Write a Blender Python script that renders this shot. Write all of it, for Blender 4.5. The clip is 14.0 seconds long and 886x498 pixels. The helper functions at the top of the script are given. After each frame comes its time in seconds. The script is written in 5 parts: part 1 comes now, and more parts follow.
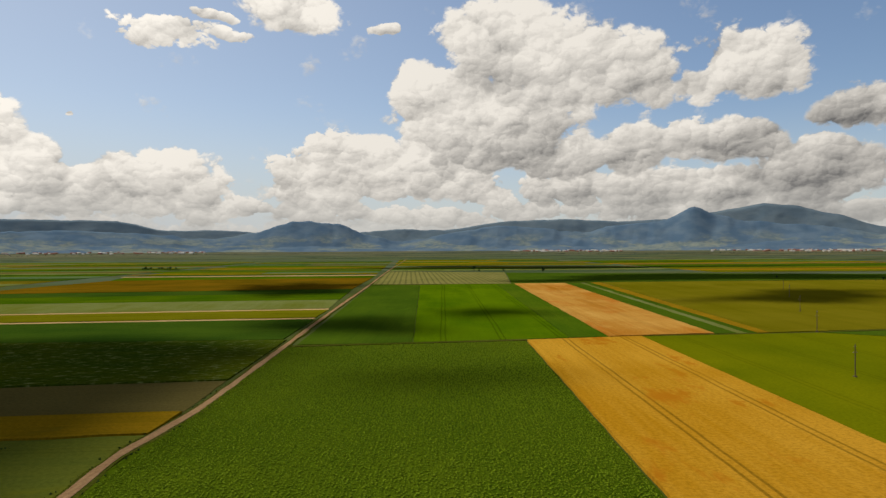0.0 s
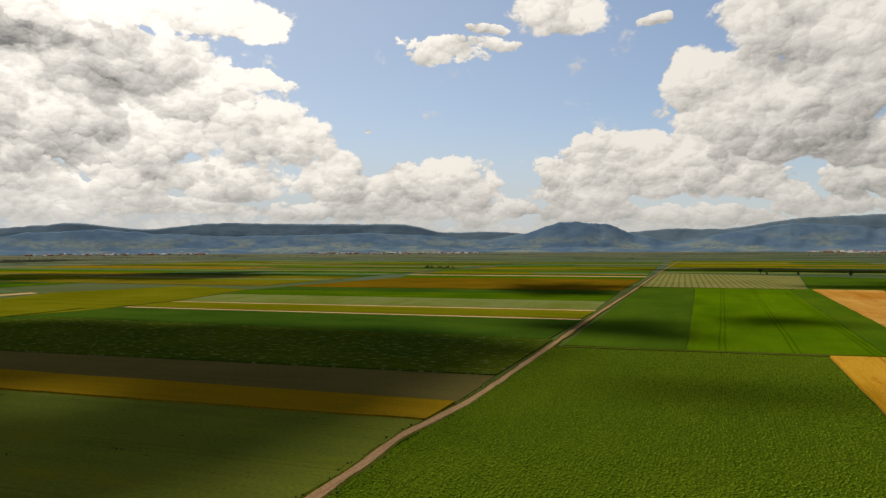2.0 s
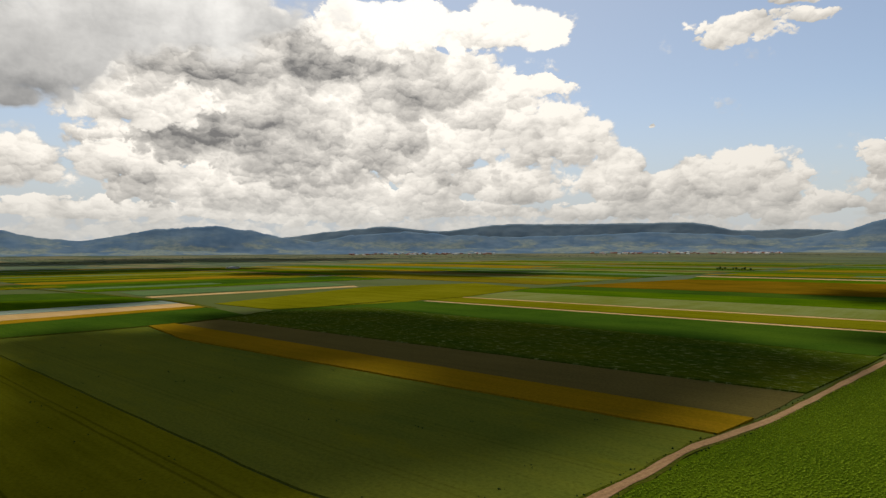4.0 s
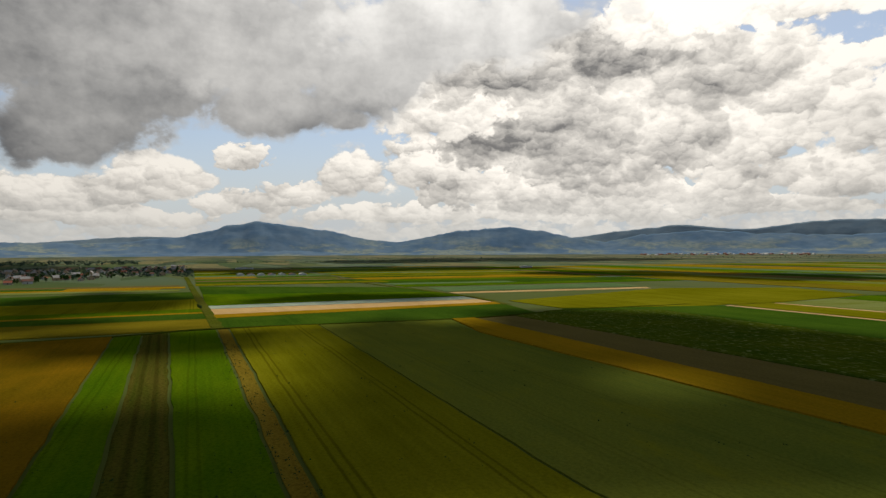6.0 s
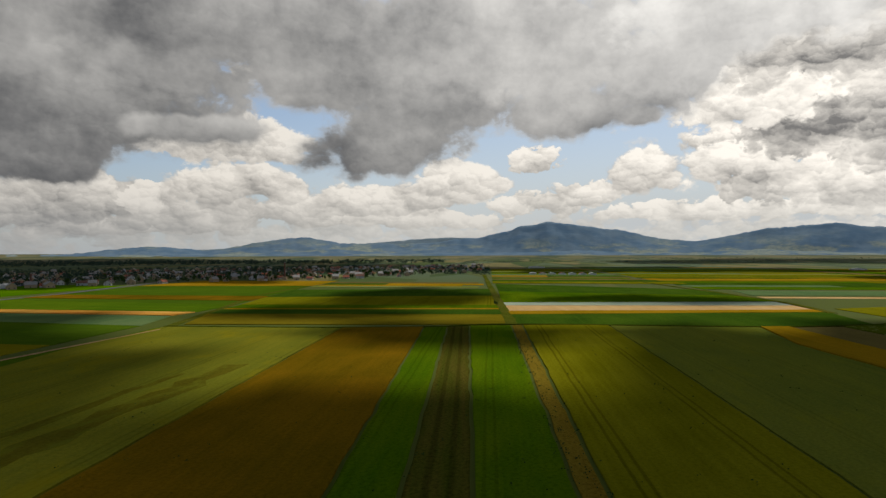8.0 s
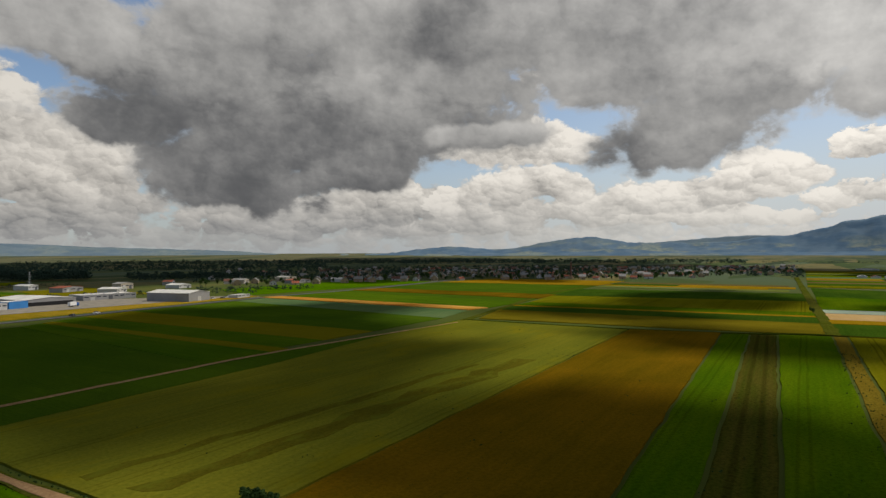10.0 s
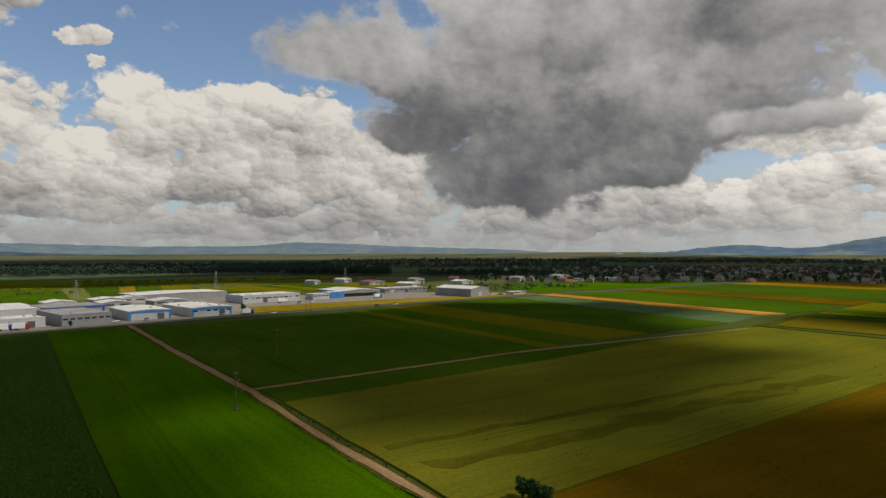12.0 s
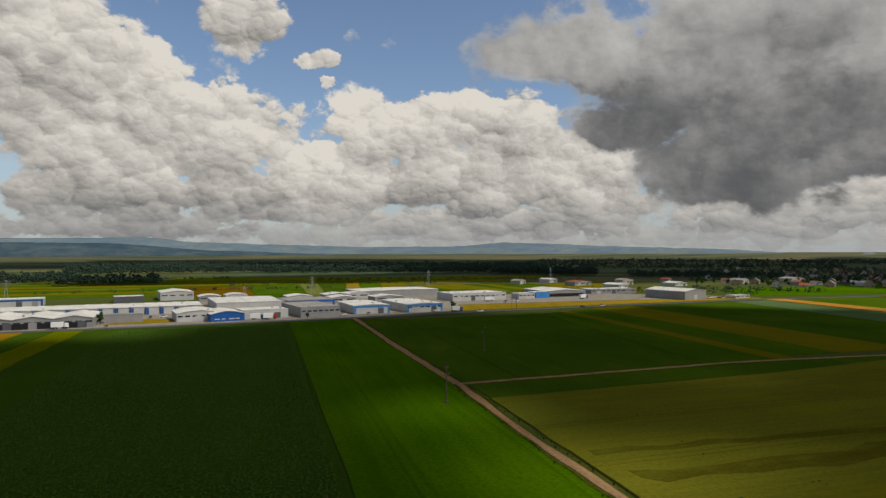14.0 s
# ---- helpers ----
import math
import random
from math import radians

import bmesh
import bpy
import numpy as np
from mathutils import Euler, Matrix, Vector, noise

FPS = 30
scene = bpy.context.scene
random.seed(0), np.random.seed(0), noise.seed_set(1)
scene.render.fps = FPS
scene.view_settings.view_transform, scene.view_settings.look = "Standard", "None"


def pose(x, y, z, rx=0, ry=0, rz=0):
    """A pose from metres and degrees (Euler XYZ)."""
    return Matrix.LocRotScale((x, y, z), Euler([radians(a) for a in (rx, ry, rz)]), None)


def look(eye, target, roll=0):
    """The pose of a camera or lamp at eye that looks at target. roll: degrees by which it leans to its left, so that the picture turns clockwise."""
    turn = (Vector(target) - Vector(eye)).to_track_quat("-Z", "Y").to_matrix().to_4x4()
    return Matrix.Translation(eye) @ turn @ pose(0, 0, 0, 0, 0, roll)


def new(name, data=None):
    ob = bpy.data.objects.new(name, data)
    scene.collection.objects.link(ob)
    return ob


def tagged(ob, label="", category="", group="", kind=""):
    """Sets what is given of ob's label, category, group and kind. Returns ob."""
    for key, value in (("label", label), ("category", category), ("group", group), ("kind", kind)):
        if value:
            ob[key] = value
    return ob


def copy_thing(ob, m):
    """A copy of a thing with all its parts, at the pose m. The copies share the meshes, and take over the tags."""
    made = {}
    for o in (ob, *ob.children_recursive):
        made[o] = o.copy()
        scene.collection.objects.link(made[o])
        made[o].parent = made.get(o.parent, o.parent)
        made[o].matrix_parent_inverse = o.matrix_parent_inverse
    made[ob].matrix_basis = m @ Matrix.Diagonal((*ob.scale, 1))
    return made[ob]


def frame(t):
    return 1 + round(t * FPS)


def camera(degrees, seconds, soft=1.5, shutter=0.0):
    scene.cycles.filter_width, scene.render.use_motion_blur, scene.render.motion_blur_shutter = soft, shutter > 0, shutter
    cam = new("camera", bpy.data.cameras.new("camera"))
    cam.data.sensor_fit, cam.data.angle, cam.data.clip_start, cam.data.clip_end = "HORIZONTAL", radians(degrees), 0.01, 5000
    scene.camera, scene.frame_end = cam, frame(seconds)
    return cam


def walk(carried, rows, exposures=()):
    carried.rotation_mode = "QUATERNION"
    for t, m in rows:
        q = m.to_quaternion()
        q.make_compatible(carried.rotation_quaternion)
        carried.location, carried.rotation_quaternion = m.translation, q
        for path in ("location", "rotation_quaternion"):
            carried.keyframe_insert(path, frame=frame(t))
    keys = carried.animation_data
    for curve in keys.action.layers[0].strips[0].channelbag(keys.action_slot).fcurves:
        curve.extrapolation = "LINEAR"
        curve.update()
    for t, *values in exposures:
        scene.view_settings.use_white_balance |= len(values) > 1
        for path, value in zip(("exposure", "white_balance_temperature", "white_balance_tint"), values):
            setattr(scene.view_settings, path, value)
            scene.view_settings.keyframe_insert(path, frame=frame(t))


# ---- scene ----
# A drone hovers 40 m over a plain of fields and turns to its left.
PATH = [
    (0, 0, -2.1, 40, 89.86, 0.25, 0.00),
    (0.5, 0, -1.2, 40, 89.91, 0.26, 4.48),
    (1, 0, -0.5, 40, 89.94, 0.26, 11.25),
    (1.5, 0, 0, 40, 89.98, 0.25, 17.49),
    (2, 0, 0, 40, 90.00, 0.24, 23.75),
    (2.5, 0, 0, 40, 90.01, 0.24, 30.05),
    (3, 0, 0, 40, 90.04, 0.26, 36.22),
    (5.5, 0, 0, 40, 90.17, 0.26, 67.93),
    (6, 0, 0, 40, 90.20, 0.26, 74.42),
    (6.5, 0, 0, 40, 90.22, 0.23, 80.91),
    (7, 0, 0, 40, 90.26, 0.21, 87.34),
    (7.5, 0, 0, 40, 90.27, 0.20, 93.75),
    (8, 0, 0, 40, 90.27, 0.19, 100.17),
    (10.5, 0, 0, 40, 90.29, 0.17, 131.73),
    (11, 0, 0, 40, 90.27, 0.15, 137.80),
    (11.5, 0, 0, 40, 90.26, 0.13, 143.86),
    (12, 0, 0, 40, 90.24, 0.10, 149.89),
    (12.5, 0, 0, 40, 90.24, 0.10, 155.67),
    (13, 0, 0, 40, 90.24, 0.11, 160.96),
    (13.5, 0, 0, 40, 90.25, 0.11, 166.23),
    (14, 0, 0, 40, 90.27, 0.10, 168.25),
]
cam = camera(69.82, 14.0, soft=1.4)
walk(cam, [(t, pose(x, y, z, rx, ry, rz)) for t, x, y, z, rx, ry, rz in PATH])

# ---------------------------------------------------------------- light
SUN_AZ, SUN_EL = 57.0, 50.0   # degrees to the left of +Y, and up


def heading(az):
    """Unit vector on the plain, az degrees to the left of +Y."""
    return Vector((-math.sin(radians(az)), math.cos(radians(az)), 0))


sun_way = heading(SUN_AZ) * math.cos(radians(SUN_EL)) + Vector((0, 0, math.sin(radians(SUN_EL))))
sun = new("sun", bpy.data.lights.new("sun", "SUN"))
sun.data.energy, sun.data.angle, sun.data.color = 3.1, radians(0.53), (1.0, 0.93, 0.82)
sun.matrix_world = look((0, 0, 0), -sun_way)


class Net:
    """Writes shader nodes as sums: Net(tree)(socket or number) gives a value that can be added, multiplied and so on."""

    def __init__(self, tree):
        self.tree = tree

    def node(self, kind):
        return self.tree.nodes.new(kind)

    def link(self, a, socket):
        if isinstance(a, Val):
            self.tree.links.new(a.s, socket)
        elif isinstance(a, bpy.types.NodeSocket):
            self.tree.links.new(a, socket)
        else:
            socket.default_value = a

    def math(self, op, *args, clamp=False):
        n = self.node("ShaderNodeMath")
        n.operation, n.use_clamp = op, clamp
        for a, s in zip(args, n.inputs):
            self.link(a, s)
        return Val(self, n.outputs[0])

    def xyz(self, x, y, z):
        n = self.node("ShaderNodeCombineXYZ")
        for a, s in zip((x, y, z), n.inputs):
            self.link(a, s)
        return Val(self, n.outputs[0])

    def split(self, v):
        n = self.node("ShaderNodeSeparateXYZ")
        self.link(v, n.inputs[0])
        return [Val(self, s) for s in n.outputs]

    def noise(self, v, scale=1.0, detail=4.0, rough=0.5, warp=0.0):
        n = self.node("ShaderNodeTexNoise")
        self.link(v, n.inputs["Vector"])
        for key, a in (("Scale", scale), ("Detail", detail), ("Roughness", rough), ("Distortion", warp)):
            self.link(a, n.inputs[key])
        return Val(self, n.outputs["Fac"])

    def cells(self, v, scale=1.0, detail=0.0, rough=0.5, feature="F1", smooth=1.0):
        n = self.node("ShaderNodeTexVoronoi")
        n.feature = feature
        self.link(v, n.inputs["Vector"])
        n.inputs["Scale"].default_value, n.inputs["Detail"].default_value = scale, detail
        n.inputs["Roughness"].default_value = rough
        if feature == "SMOOTH_F1":
            n.inputs["Smoothness"].default_value = smooth
        return Val(self, n.outputs["Distance"])

    def step(self, v, a, b, smooth=True):
        n = self.node("ShaderNodeMapRange")
        n.interpolation_type = "SMOOTHSTEP" if smooth else "LINEAR"
        self.link(v, n.inputs["Value"])
        self.link(a, n.inputs["From Min"])
        self.link(b, n.inputs["From Max"])
        return Val(self, n.outputs["Result"])

    def mix(self, f, a, b, blend="MIX"):
        n = self.node("ShaderNodeMix")
        n.data_type, n.blend_type = "RGBA", blend
        self.link(f, n.inputs[0])
        self.link((*a, 1) if isinstance(a, tuple) else a, n.inputs[6])
        self.link((*b, 1) if isinstance(b, tuple) else b, n.inputs[7])
        return Val(self, n.outputs[2])


class Val:
    def __init__(self, net, s):
        self.net, self.s = net, s

    def __add__(self, b): return self.net.math("ADD", self, b)
    def __radd__(self, b): return self.net.math("ADD", b, self)
    def __sub__(self, b): return self.net.math("SUBTRACT", self, b)
    def __rsub__(self, b): return self.net.math("SUBTRACT", b, self)
    def __mul__(self, b): return self.net.math("MULTIPLY", self, b)
    def __rmul__(self, b): return self.net.math("MULTIPLY", b, self)
    def __truediv__(self, b): return self.net.math("DIVIDE", self, b)
    def __rtruediv__(self, b): return self.net.math("DIVIDE", b, self)
    def clamp(self): return self.net.math("ADD", self, 0.0, clamp=True)


# ---- sky: clear air, bright heaped clouds, and a low grey deck in front of them
# each cloud: degrees to the left, degrees up, half width, half height upwards, half height downwards, tone
HEAPS_AHEAD = [(-5.7, 18, 5.3, 3.8, 5.2, 0.85), (-11.4, 15.7, 6.3, 3.2, 3.5, 0.78), (-17.2, 14.8, 4.9, 2.8, 3.3, 0.7), (2.4, 13.9, 2.4, 2.5, 2.9, 0.9), (-1.4, 12.4, 6.1, 4.1, 3.7, 0.82), (-7.7, 11.1, 6, 3.4, 2.9, 0.66), (-25.6, 14.9, 4.6, 2.8, 3.4, 0.78), (-21.9, 13.2, 2.8, 1.9, 1.6, 0.66), (-33.3, 9.7, 4, 2.1, 1.7, 0.5), (9.8, 9, 3.3, 1.3, 2, 0.82), (13.4, 6.6, 2.3, 1.4, 2.2, 0.78), (-5.9, 8.7, 6.3, 2.5, 2.2, 0.52), (-11.7, 8.4, 2.8, 2.2, 2, 0.66), (-16.9, 8.5, 4, 1.8, 2.2, 0.66)]
HEAPS_BELOW = [(-20.6, 9.1, 2.7, 1.4, 1.8, 0.66), (-25.1, 8.5, 4.1, 1.7, 1.8, 0.52), (-30.7, 6.3, 5.7, 2.6, 2.5, 0.44), (6.8, 7, 6, 3.1, 2.5, 0.76), (0.9, 6.8, 5.1, 3.1, 2.6, 0.72), (11.3, 4.7, 4.7, 1.7, 1.6, 0.74), (4.3, 5.3, 5.1, 1.6, 1.2, 0.7), (-3.9, 4.7, 2.8, 1.3, 1.3, 0.76), (-10.9, 5.4, 4.2, 1.5, 1.8, 0.66), (-18.1, 4.9, 5.5, 1.9, 1.8, 0.6), (-26.3, 4.6, 7, 1.7, 2, 0.47), (22.8, 6, 3.1, 2.9, 2.7, 0.84), (27.2, 5.4, 2.7, 2.4, 2.3, 0.76), (33.1, 5, 2.7, 2.4, 2.3, 0.7)]
HEAPS_RIM = [(30.6, 4, 5.7, 1.6, 1.8, 0.72), (20.9, 5.2, 2.2, 1.5, 1.9, 0.72), (22, 3.4, 5.3, 1, 1.2, 0.7), (11.3, 3.1, 4.9, 0.9, 1, 0.68), (1.2, 2.7, 7.1, 0.9, 0.8, 0.66), (-8.4, 3.2, 6, 1.2, 1.1, 0.62), (-19.4, 3, 7.2, 1.3, 1.1, 0.58), (-29.5, 2.7, 6.6, 1.4, 1.3, 0.44)]
WISPS = [(13.1, 20.6, 4.6, 2, 2.3, 0.92), (23.2, 17.7, 3.7, 1, 1.4, 0.86), (18.8, 17.7, 1.6, 0.5, 0.5, 0.84), (19.9, 19, 1.6, 0.4, 0.5, 0.8), (5.2, 19, 1.7, 0.5, 0.5, 0.74), (30.7, 10.5, 0.5, 0.3, 0.2, 0.7)]
HEAPS_SUNWARD = [(39.7, 14.1, 3.6, 1.2, 0.9, 0.98), (45.5, 19.1, 10.5, 2.7, 2.1, 1.15), (62, 12.2, 17, 5.7, 8.7, 0.68), (60.7, 17.2, 9.6, 3, 3.5, 0.54), (50.9, 14.3, 5.8, 2.8, 2.8, 0.9), (54.3, 19.1, 9.4, 2.2, 2.7, 1), (68.2, 12, 5, 2.6, 2.7, 0.46), (69.3, 16.5, 6.4, 2.4, 2.5, 0.44), (67.8, 12.9, 10.1, 3.8, 5.2, 0.48), (63.3, 9.6, 5.5, 2.8, 2.8, 0.48), (53.9, 9.7, 4.5, 2.5, 2.1, 0.56), (58.5, 6.9, 2.7, 1.9, 1.7, 0.5), (46, 12.1, 3, 2, 1.8, 0.72), (39.2, 9.5, 4.7, 2.9, 2.8, 0.8), (48.5, 9.4, 4.5, 2.4, 3, 0.86), (33.8, 6.2, 3, 2.4, 2, 0.74), (43.5, 5.7, 5.6, 2.1, 1.8, 0.76)]
RIM_SUNWARD = [(72.3, 5.3, 3.2, 1.5, 1.5, 0.6), (66.2, 4.7, 5.2, 1.8, 1.8, 0.74), (56.2, 5.5, 4.2, 1.6, 1.9, 0.74), (69.3, 3.1, 6, 1, 0.9, 0.74), (50, 4.9, 2.9, 1.7, 1.5, 0.66), (57.6, 3.3, 6.8, 1, 0.9, 0.76), (46, 3.3, 6.5, 1, 0.7, 0.74), (35.4, 3.4, 6.1, 1, 0.7, 0.72), (27.9, 4.8, 6.4, 1.8, 1.8, 0.72), (17.5, 3.1, 2.7, 0.7, 0.7, 0.68)]
HEAPS_WEST = [(58.8, 6.5, 3.7, 1.4, 1.4, 0.56), (51, 6.1, 3.4, 1.3, 1.3, 0.62), (75, 13.2, 6.5, 2.6, 3.7, 1), (65.1, 16.9, 15.8, 4, 4.1, 0.74), (52.1, 15.4, 7.1, 3.7, 3.6, 0.6), (57, 13.4, 17.7, 6.4, 9.1, 0.76), (82.6, 6.6, 3.7, 1.8, 1.8, 0.82), (76, 7.1, 3.5, 1.8, 1.7, 0.82), (75, 5.6, 2.3, 1.5, 1.3, 0.54), (69.5, 5.7, 4.4, 1.6, 1.5, 0.74), (91.7, 8.3, 2.6, 1.4, 1.2, 0.86), (87.7, 5.1, 3.5, 1.1, 1.1, 0.76)]
RIM_WEST = [(61.5, 4.3, 6.8, 1.4, 1.2, 0.72), (51.4, 4.3, 5.8, 1.6, 1.5, 0.66), (79.1, 3.4, 8.1, 1.1, 0.7, 0.76), (66.1, 2.9, 8.1, 1, 0.6, 0.76), (98.4, 5.9, 5.1, 2, 1.7, 0.8), (105.9, 4.5, 6.3, 1.8, 1.5, 0.72), (92.2, 4.1, 5.4, 1.2, 1, 0.76), (112.2, 3.4, 6.3, 1.7, 1.5, 0.7), (102, 2.6, 9.3, 0.9, 0.6, 0.74), (114.8, 5.4, 2.5, 1.7, 1.3, 0.76)]
DECK_WEST = [(107.1, 9.6, 6.8, 2.7, 3, 0.2), (100.7, 12.4, 6.8, 3.2, 3.3, 0.32), (111.8, 14.5, 6, 2.8, 2.9, 0.34), (102.9, 17.7, 11.3, 4.2, 3.5, 0.44), (89.2, 16, 9.4, 4.1, 3.3, 0.5), (88.2, 12.3, 6, 2.2, 2.1, 0.4), (83.6, 11.1, 2.5, 1.5, 1.1, 0.44), (80, 15.7, 5.6, 3.7, 3.4, 0.58), (71.9, 19.6, 14.6, 3.5, 3.7, 0.62)]
DECK_NORTH = [(131.5, 11.1, 12.3, 4.5, 3.4, 0.26), (133, 7, 4.7, 2.5, 1.8, 0.2), (126.4, 14.7, 12.3, 4.2, 3, 0.34), (121.3, 10.3, 5.8, 1.2, 1.4, 0.46), (94.2, 19.8, 16.2, 3.5, 5.1, 0.5), (114.3, 18.1, 15.5, 3.9, 4.6, 0.4), (82.1, 14, 5.1, 2.7, 2.8, 0.44)]
RIM_NORTH = [(124.3, 4.6, 2.2, 1.2, 1.2, 0.86), (130.4, 5.2, 4.2, 1.7, 1.9, 0.72), (134, 3.5, 2.8, 1.2, 1.3, 0.74), (118.1, 5.7, 5.5, 1.9, 1.9, 0.76), (127.6, 2.2, 8.8, 1.4, 0.8, 0.7), (122.2, 10, 6.6, 1.1, 1.7, 0.82)]
DECK_BEHIND = [(143, 15.5, 15.8, 6.7, 6.2, 0.23), (139, 9.4, 11.9, 5.3, 4.6, 0.2), (144, 6.8, 8.2, 2.9, 3.1, 0.2), (151.5, 10.8, 7.2, 2.8, 1.9, 0.24), (129.9, 12.9, 11.6, 5.2, 4.4, 0.26), (123.3, 16, 9.4, 5.4, 3.8, 0.44), (155.9, 17.5, 10.2, 3.7, 3.5, 0.48), (105.8, 9.8, 6.8, 4, 3.2, 0.2), (101.8, 14.1, 10, 3.7, 3.4, 0.3), (125.8, 20.7, 31.8, 3.9, 5, 0.36), (149.7, 15.5, 11, 4, 4.1, 0.33)]
HEAPS_BEHIND = [(163.1, 10.7, 6, 3.7, 3.4, 0.76), (158, 8.1, 5.3, 2.7, 3.2, 0.78), (164.5, 5.5, 5.1, 2.5, 2.6, 0.5), (155, 4.6, 5.2, 2.1, 2.1, 0.62), (139, 3.4, 9, 2, 1.8, 0.6), (143, 3.1, 5.9, 1.5, 1.5, 0.66), (130.9, 4.9, 6.1, 1.8, 2.2, 0.62), (160, 2.2, 8.7, 1.6, 1.3, 0.5), (124.3, 4.6, 2.4, 1.2, 1.1, 0.88), (120.8, 3.3, 7.8, 1.5, 1.5, 0.62), (118.4, 9.6, 5.8, 1.9, 1.9, 0.86), (115, 18.2, 6.1, 3, 4.1, 0.82)]
HEAPS_EAST = [(195.7, 12.4, 6.8, 5.5, 4.8, 0.82), (201.1, 16.2, 6.9, 5.8, 5.7, 0.74), (198.8, 8.2, 6.4, 3.8, 3.5, 0.66), (190.3, 9.2, 7, 4.1, 3.7, 0.74), (185.7, 11.1, 4.9, 3.2, 3.3, 0.8), (185.3, 19.1, 4.2, 3, 2.6, 0.66), (196.5, 4.6, 7.5, 2.7, 2.2, 0.48), (187.1, 5.4, 5, 2.1, 2.4, 0.5)]
HEAPS_GAP = [(172.5, 10.9, 6.6, 3.8, 3.5, 0.86), (166.4, 11.6, 5.6, 2.4, 3, 0.82), (178, 7.3, 6.4, 2.9, 3, 0.78), (162.3, 8.9, 6, 2.9, 3, 0.8), (171.5, 5.9, 7.6, 3, 2.5, 0.55), (159.8, 5.8, 5.5, 2.5, 2.3, 0.66), (179, 16.4, 2.3, 1, 0.7, 0.78), (178, 14.8, 1.5, 0.6, 0.7, 0.74), (167.4, 2.4, 12.1, 1.5, 1, 0.62), (182.4, 3.7, 8.1, 1.8, 1.5, 0.6), (195.7, 1.9, 10.4, 1.4, 0.9, 0.46), (153, 7.1, 2.8, 2.4, 2.9, 0.78)]
HEAPS = HEAPS_AHEAD + HEAPS_BELOW + HEAPS_RIM + HEAPS_SUNWARD + RIM_SUNWARD + HEAPS_WEST + RIM_WEST + RIM_NORTH + HEAPS_BEHIND + HEAPS_EAST + HEAPS_GAP + WISPS
DECK = DECK_WEST + DECK_NORTH + DECK_BEHIND

world = bpy.data.worlds.new("sky")
scene.world = world
world.use_nodes = True
tree = world.node_tree
tree.nodes.clear()
N = Net(tree)
way = N.node("ShaderNodeTexCoord").outputs["Generated"]
wx, wy, wz = N.split(way)
az = N.math("ARCTAN2", 0 - wx, wy) * (180 / math.pi)
az = az + N.math("LESS_THAN", az, -90.0) * 360.0
el = N.math("ARCSINE", wz) * (180 / math.pi)

# cauliflower relief: round lumps of four sizes, slightly torn, and how far each lump faces the sun
stretch = wz * 1.25 + N.math("SQRT", N.math("MAXIMUM", wz, 0.0) + 0.004) * 0.12
tear_x, tear_y, tear_z = (N.noise(N.xyz(wx + k, wy - k, stretch), 24.0, 5, 0.62) - 0.5 for k in (0.0, 3.1, 7.7))
px, py, pz = wx + tear_x * 0.036, wy + tear_y * 0.036, stretch + tear_z * 0.036
lit_way = heading(SUN_AZ) * 0.55 + Vector((0, 0, 0.83))
relief = fine = slope = 0.0
for size, deep, steep in ((11.0, 0.62, 0.62), (25.0, 0.32, 0.58), (57.0, 0.17, 0.40), (128.0, 0.09, 0.20)):
    d = N.cells(N.xyz(px, py, pz), size)
    step = 0.26 / size
    e = N.cells(N.xyz(px + lit_way.x * step, py + lit_way.y * step, pz + lit_way.z * step), size)
    relief = relief + (0.30 - d * d) * deep
    if size > 20:
        fine = fine + (0.30 - d * d) * deep * 1.7
    slope = slope + (e * e - d * d) * steep
fluff = N.noise(N.xyz(px, py, pz), 60.0, 6, 0.65) - 0.5
broad = N.noise(way, 6.5, 5, 0.6) - 0.5
ragged = N.noise(N.xyz(wx, wy, wz * 1.5), 9.0, 6, 0.56, 0.2) - 0.5
az_torn = az + (N.noise(N.xyz(wx, wy + 5.0, wz), 8.0, 4, 0.55) - 0.5) * 5.0
el_torn = el + (N.noise(N.xyz(wx + 5.0, wy, wz), 8.0, 4, 0.55) - 0.5) * 3.0


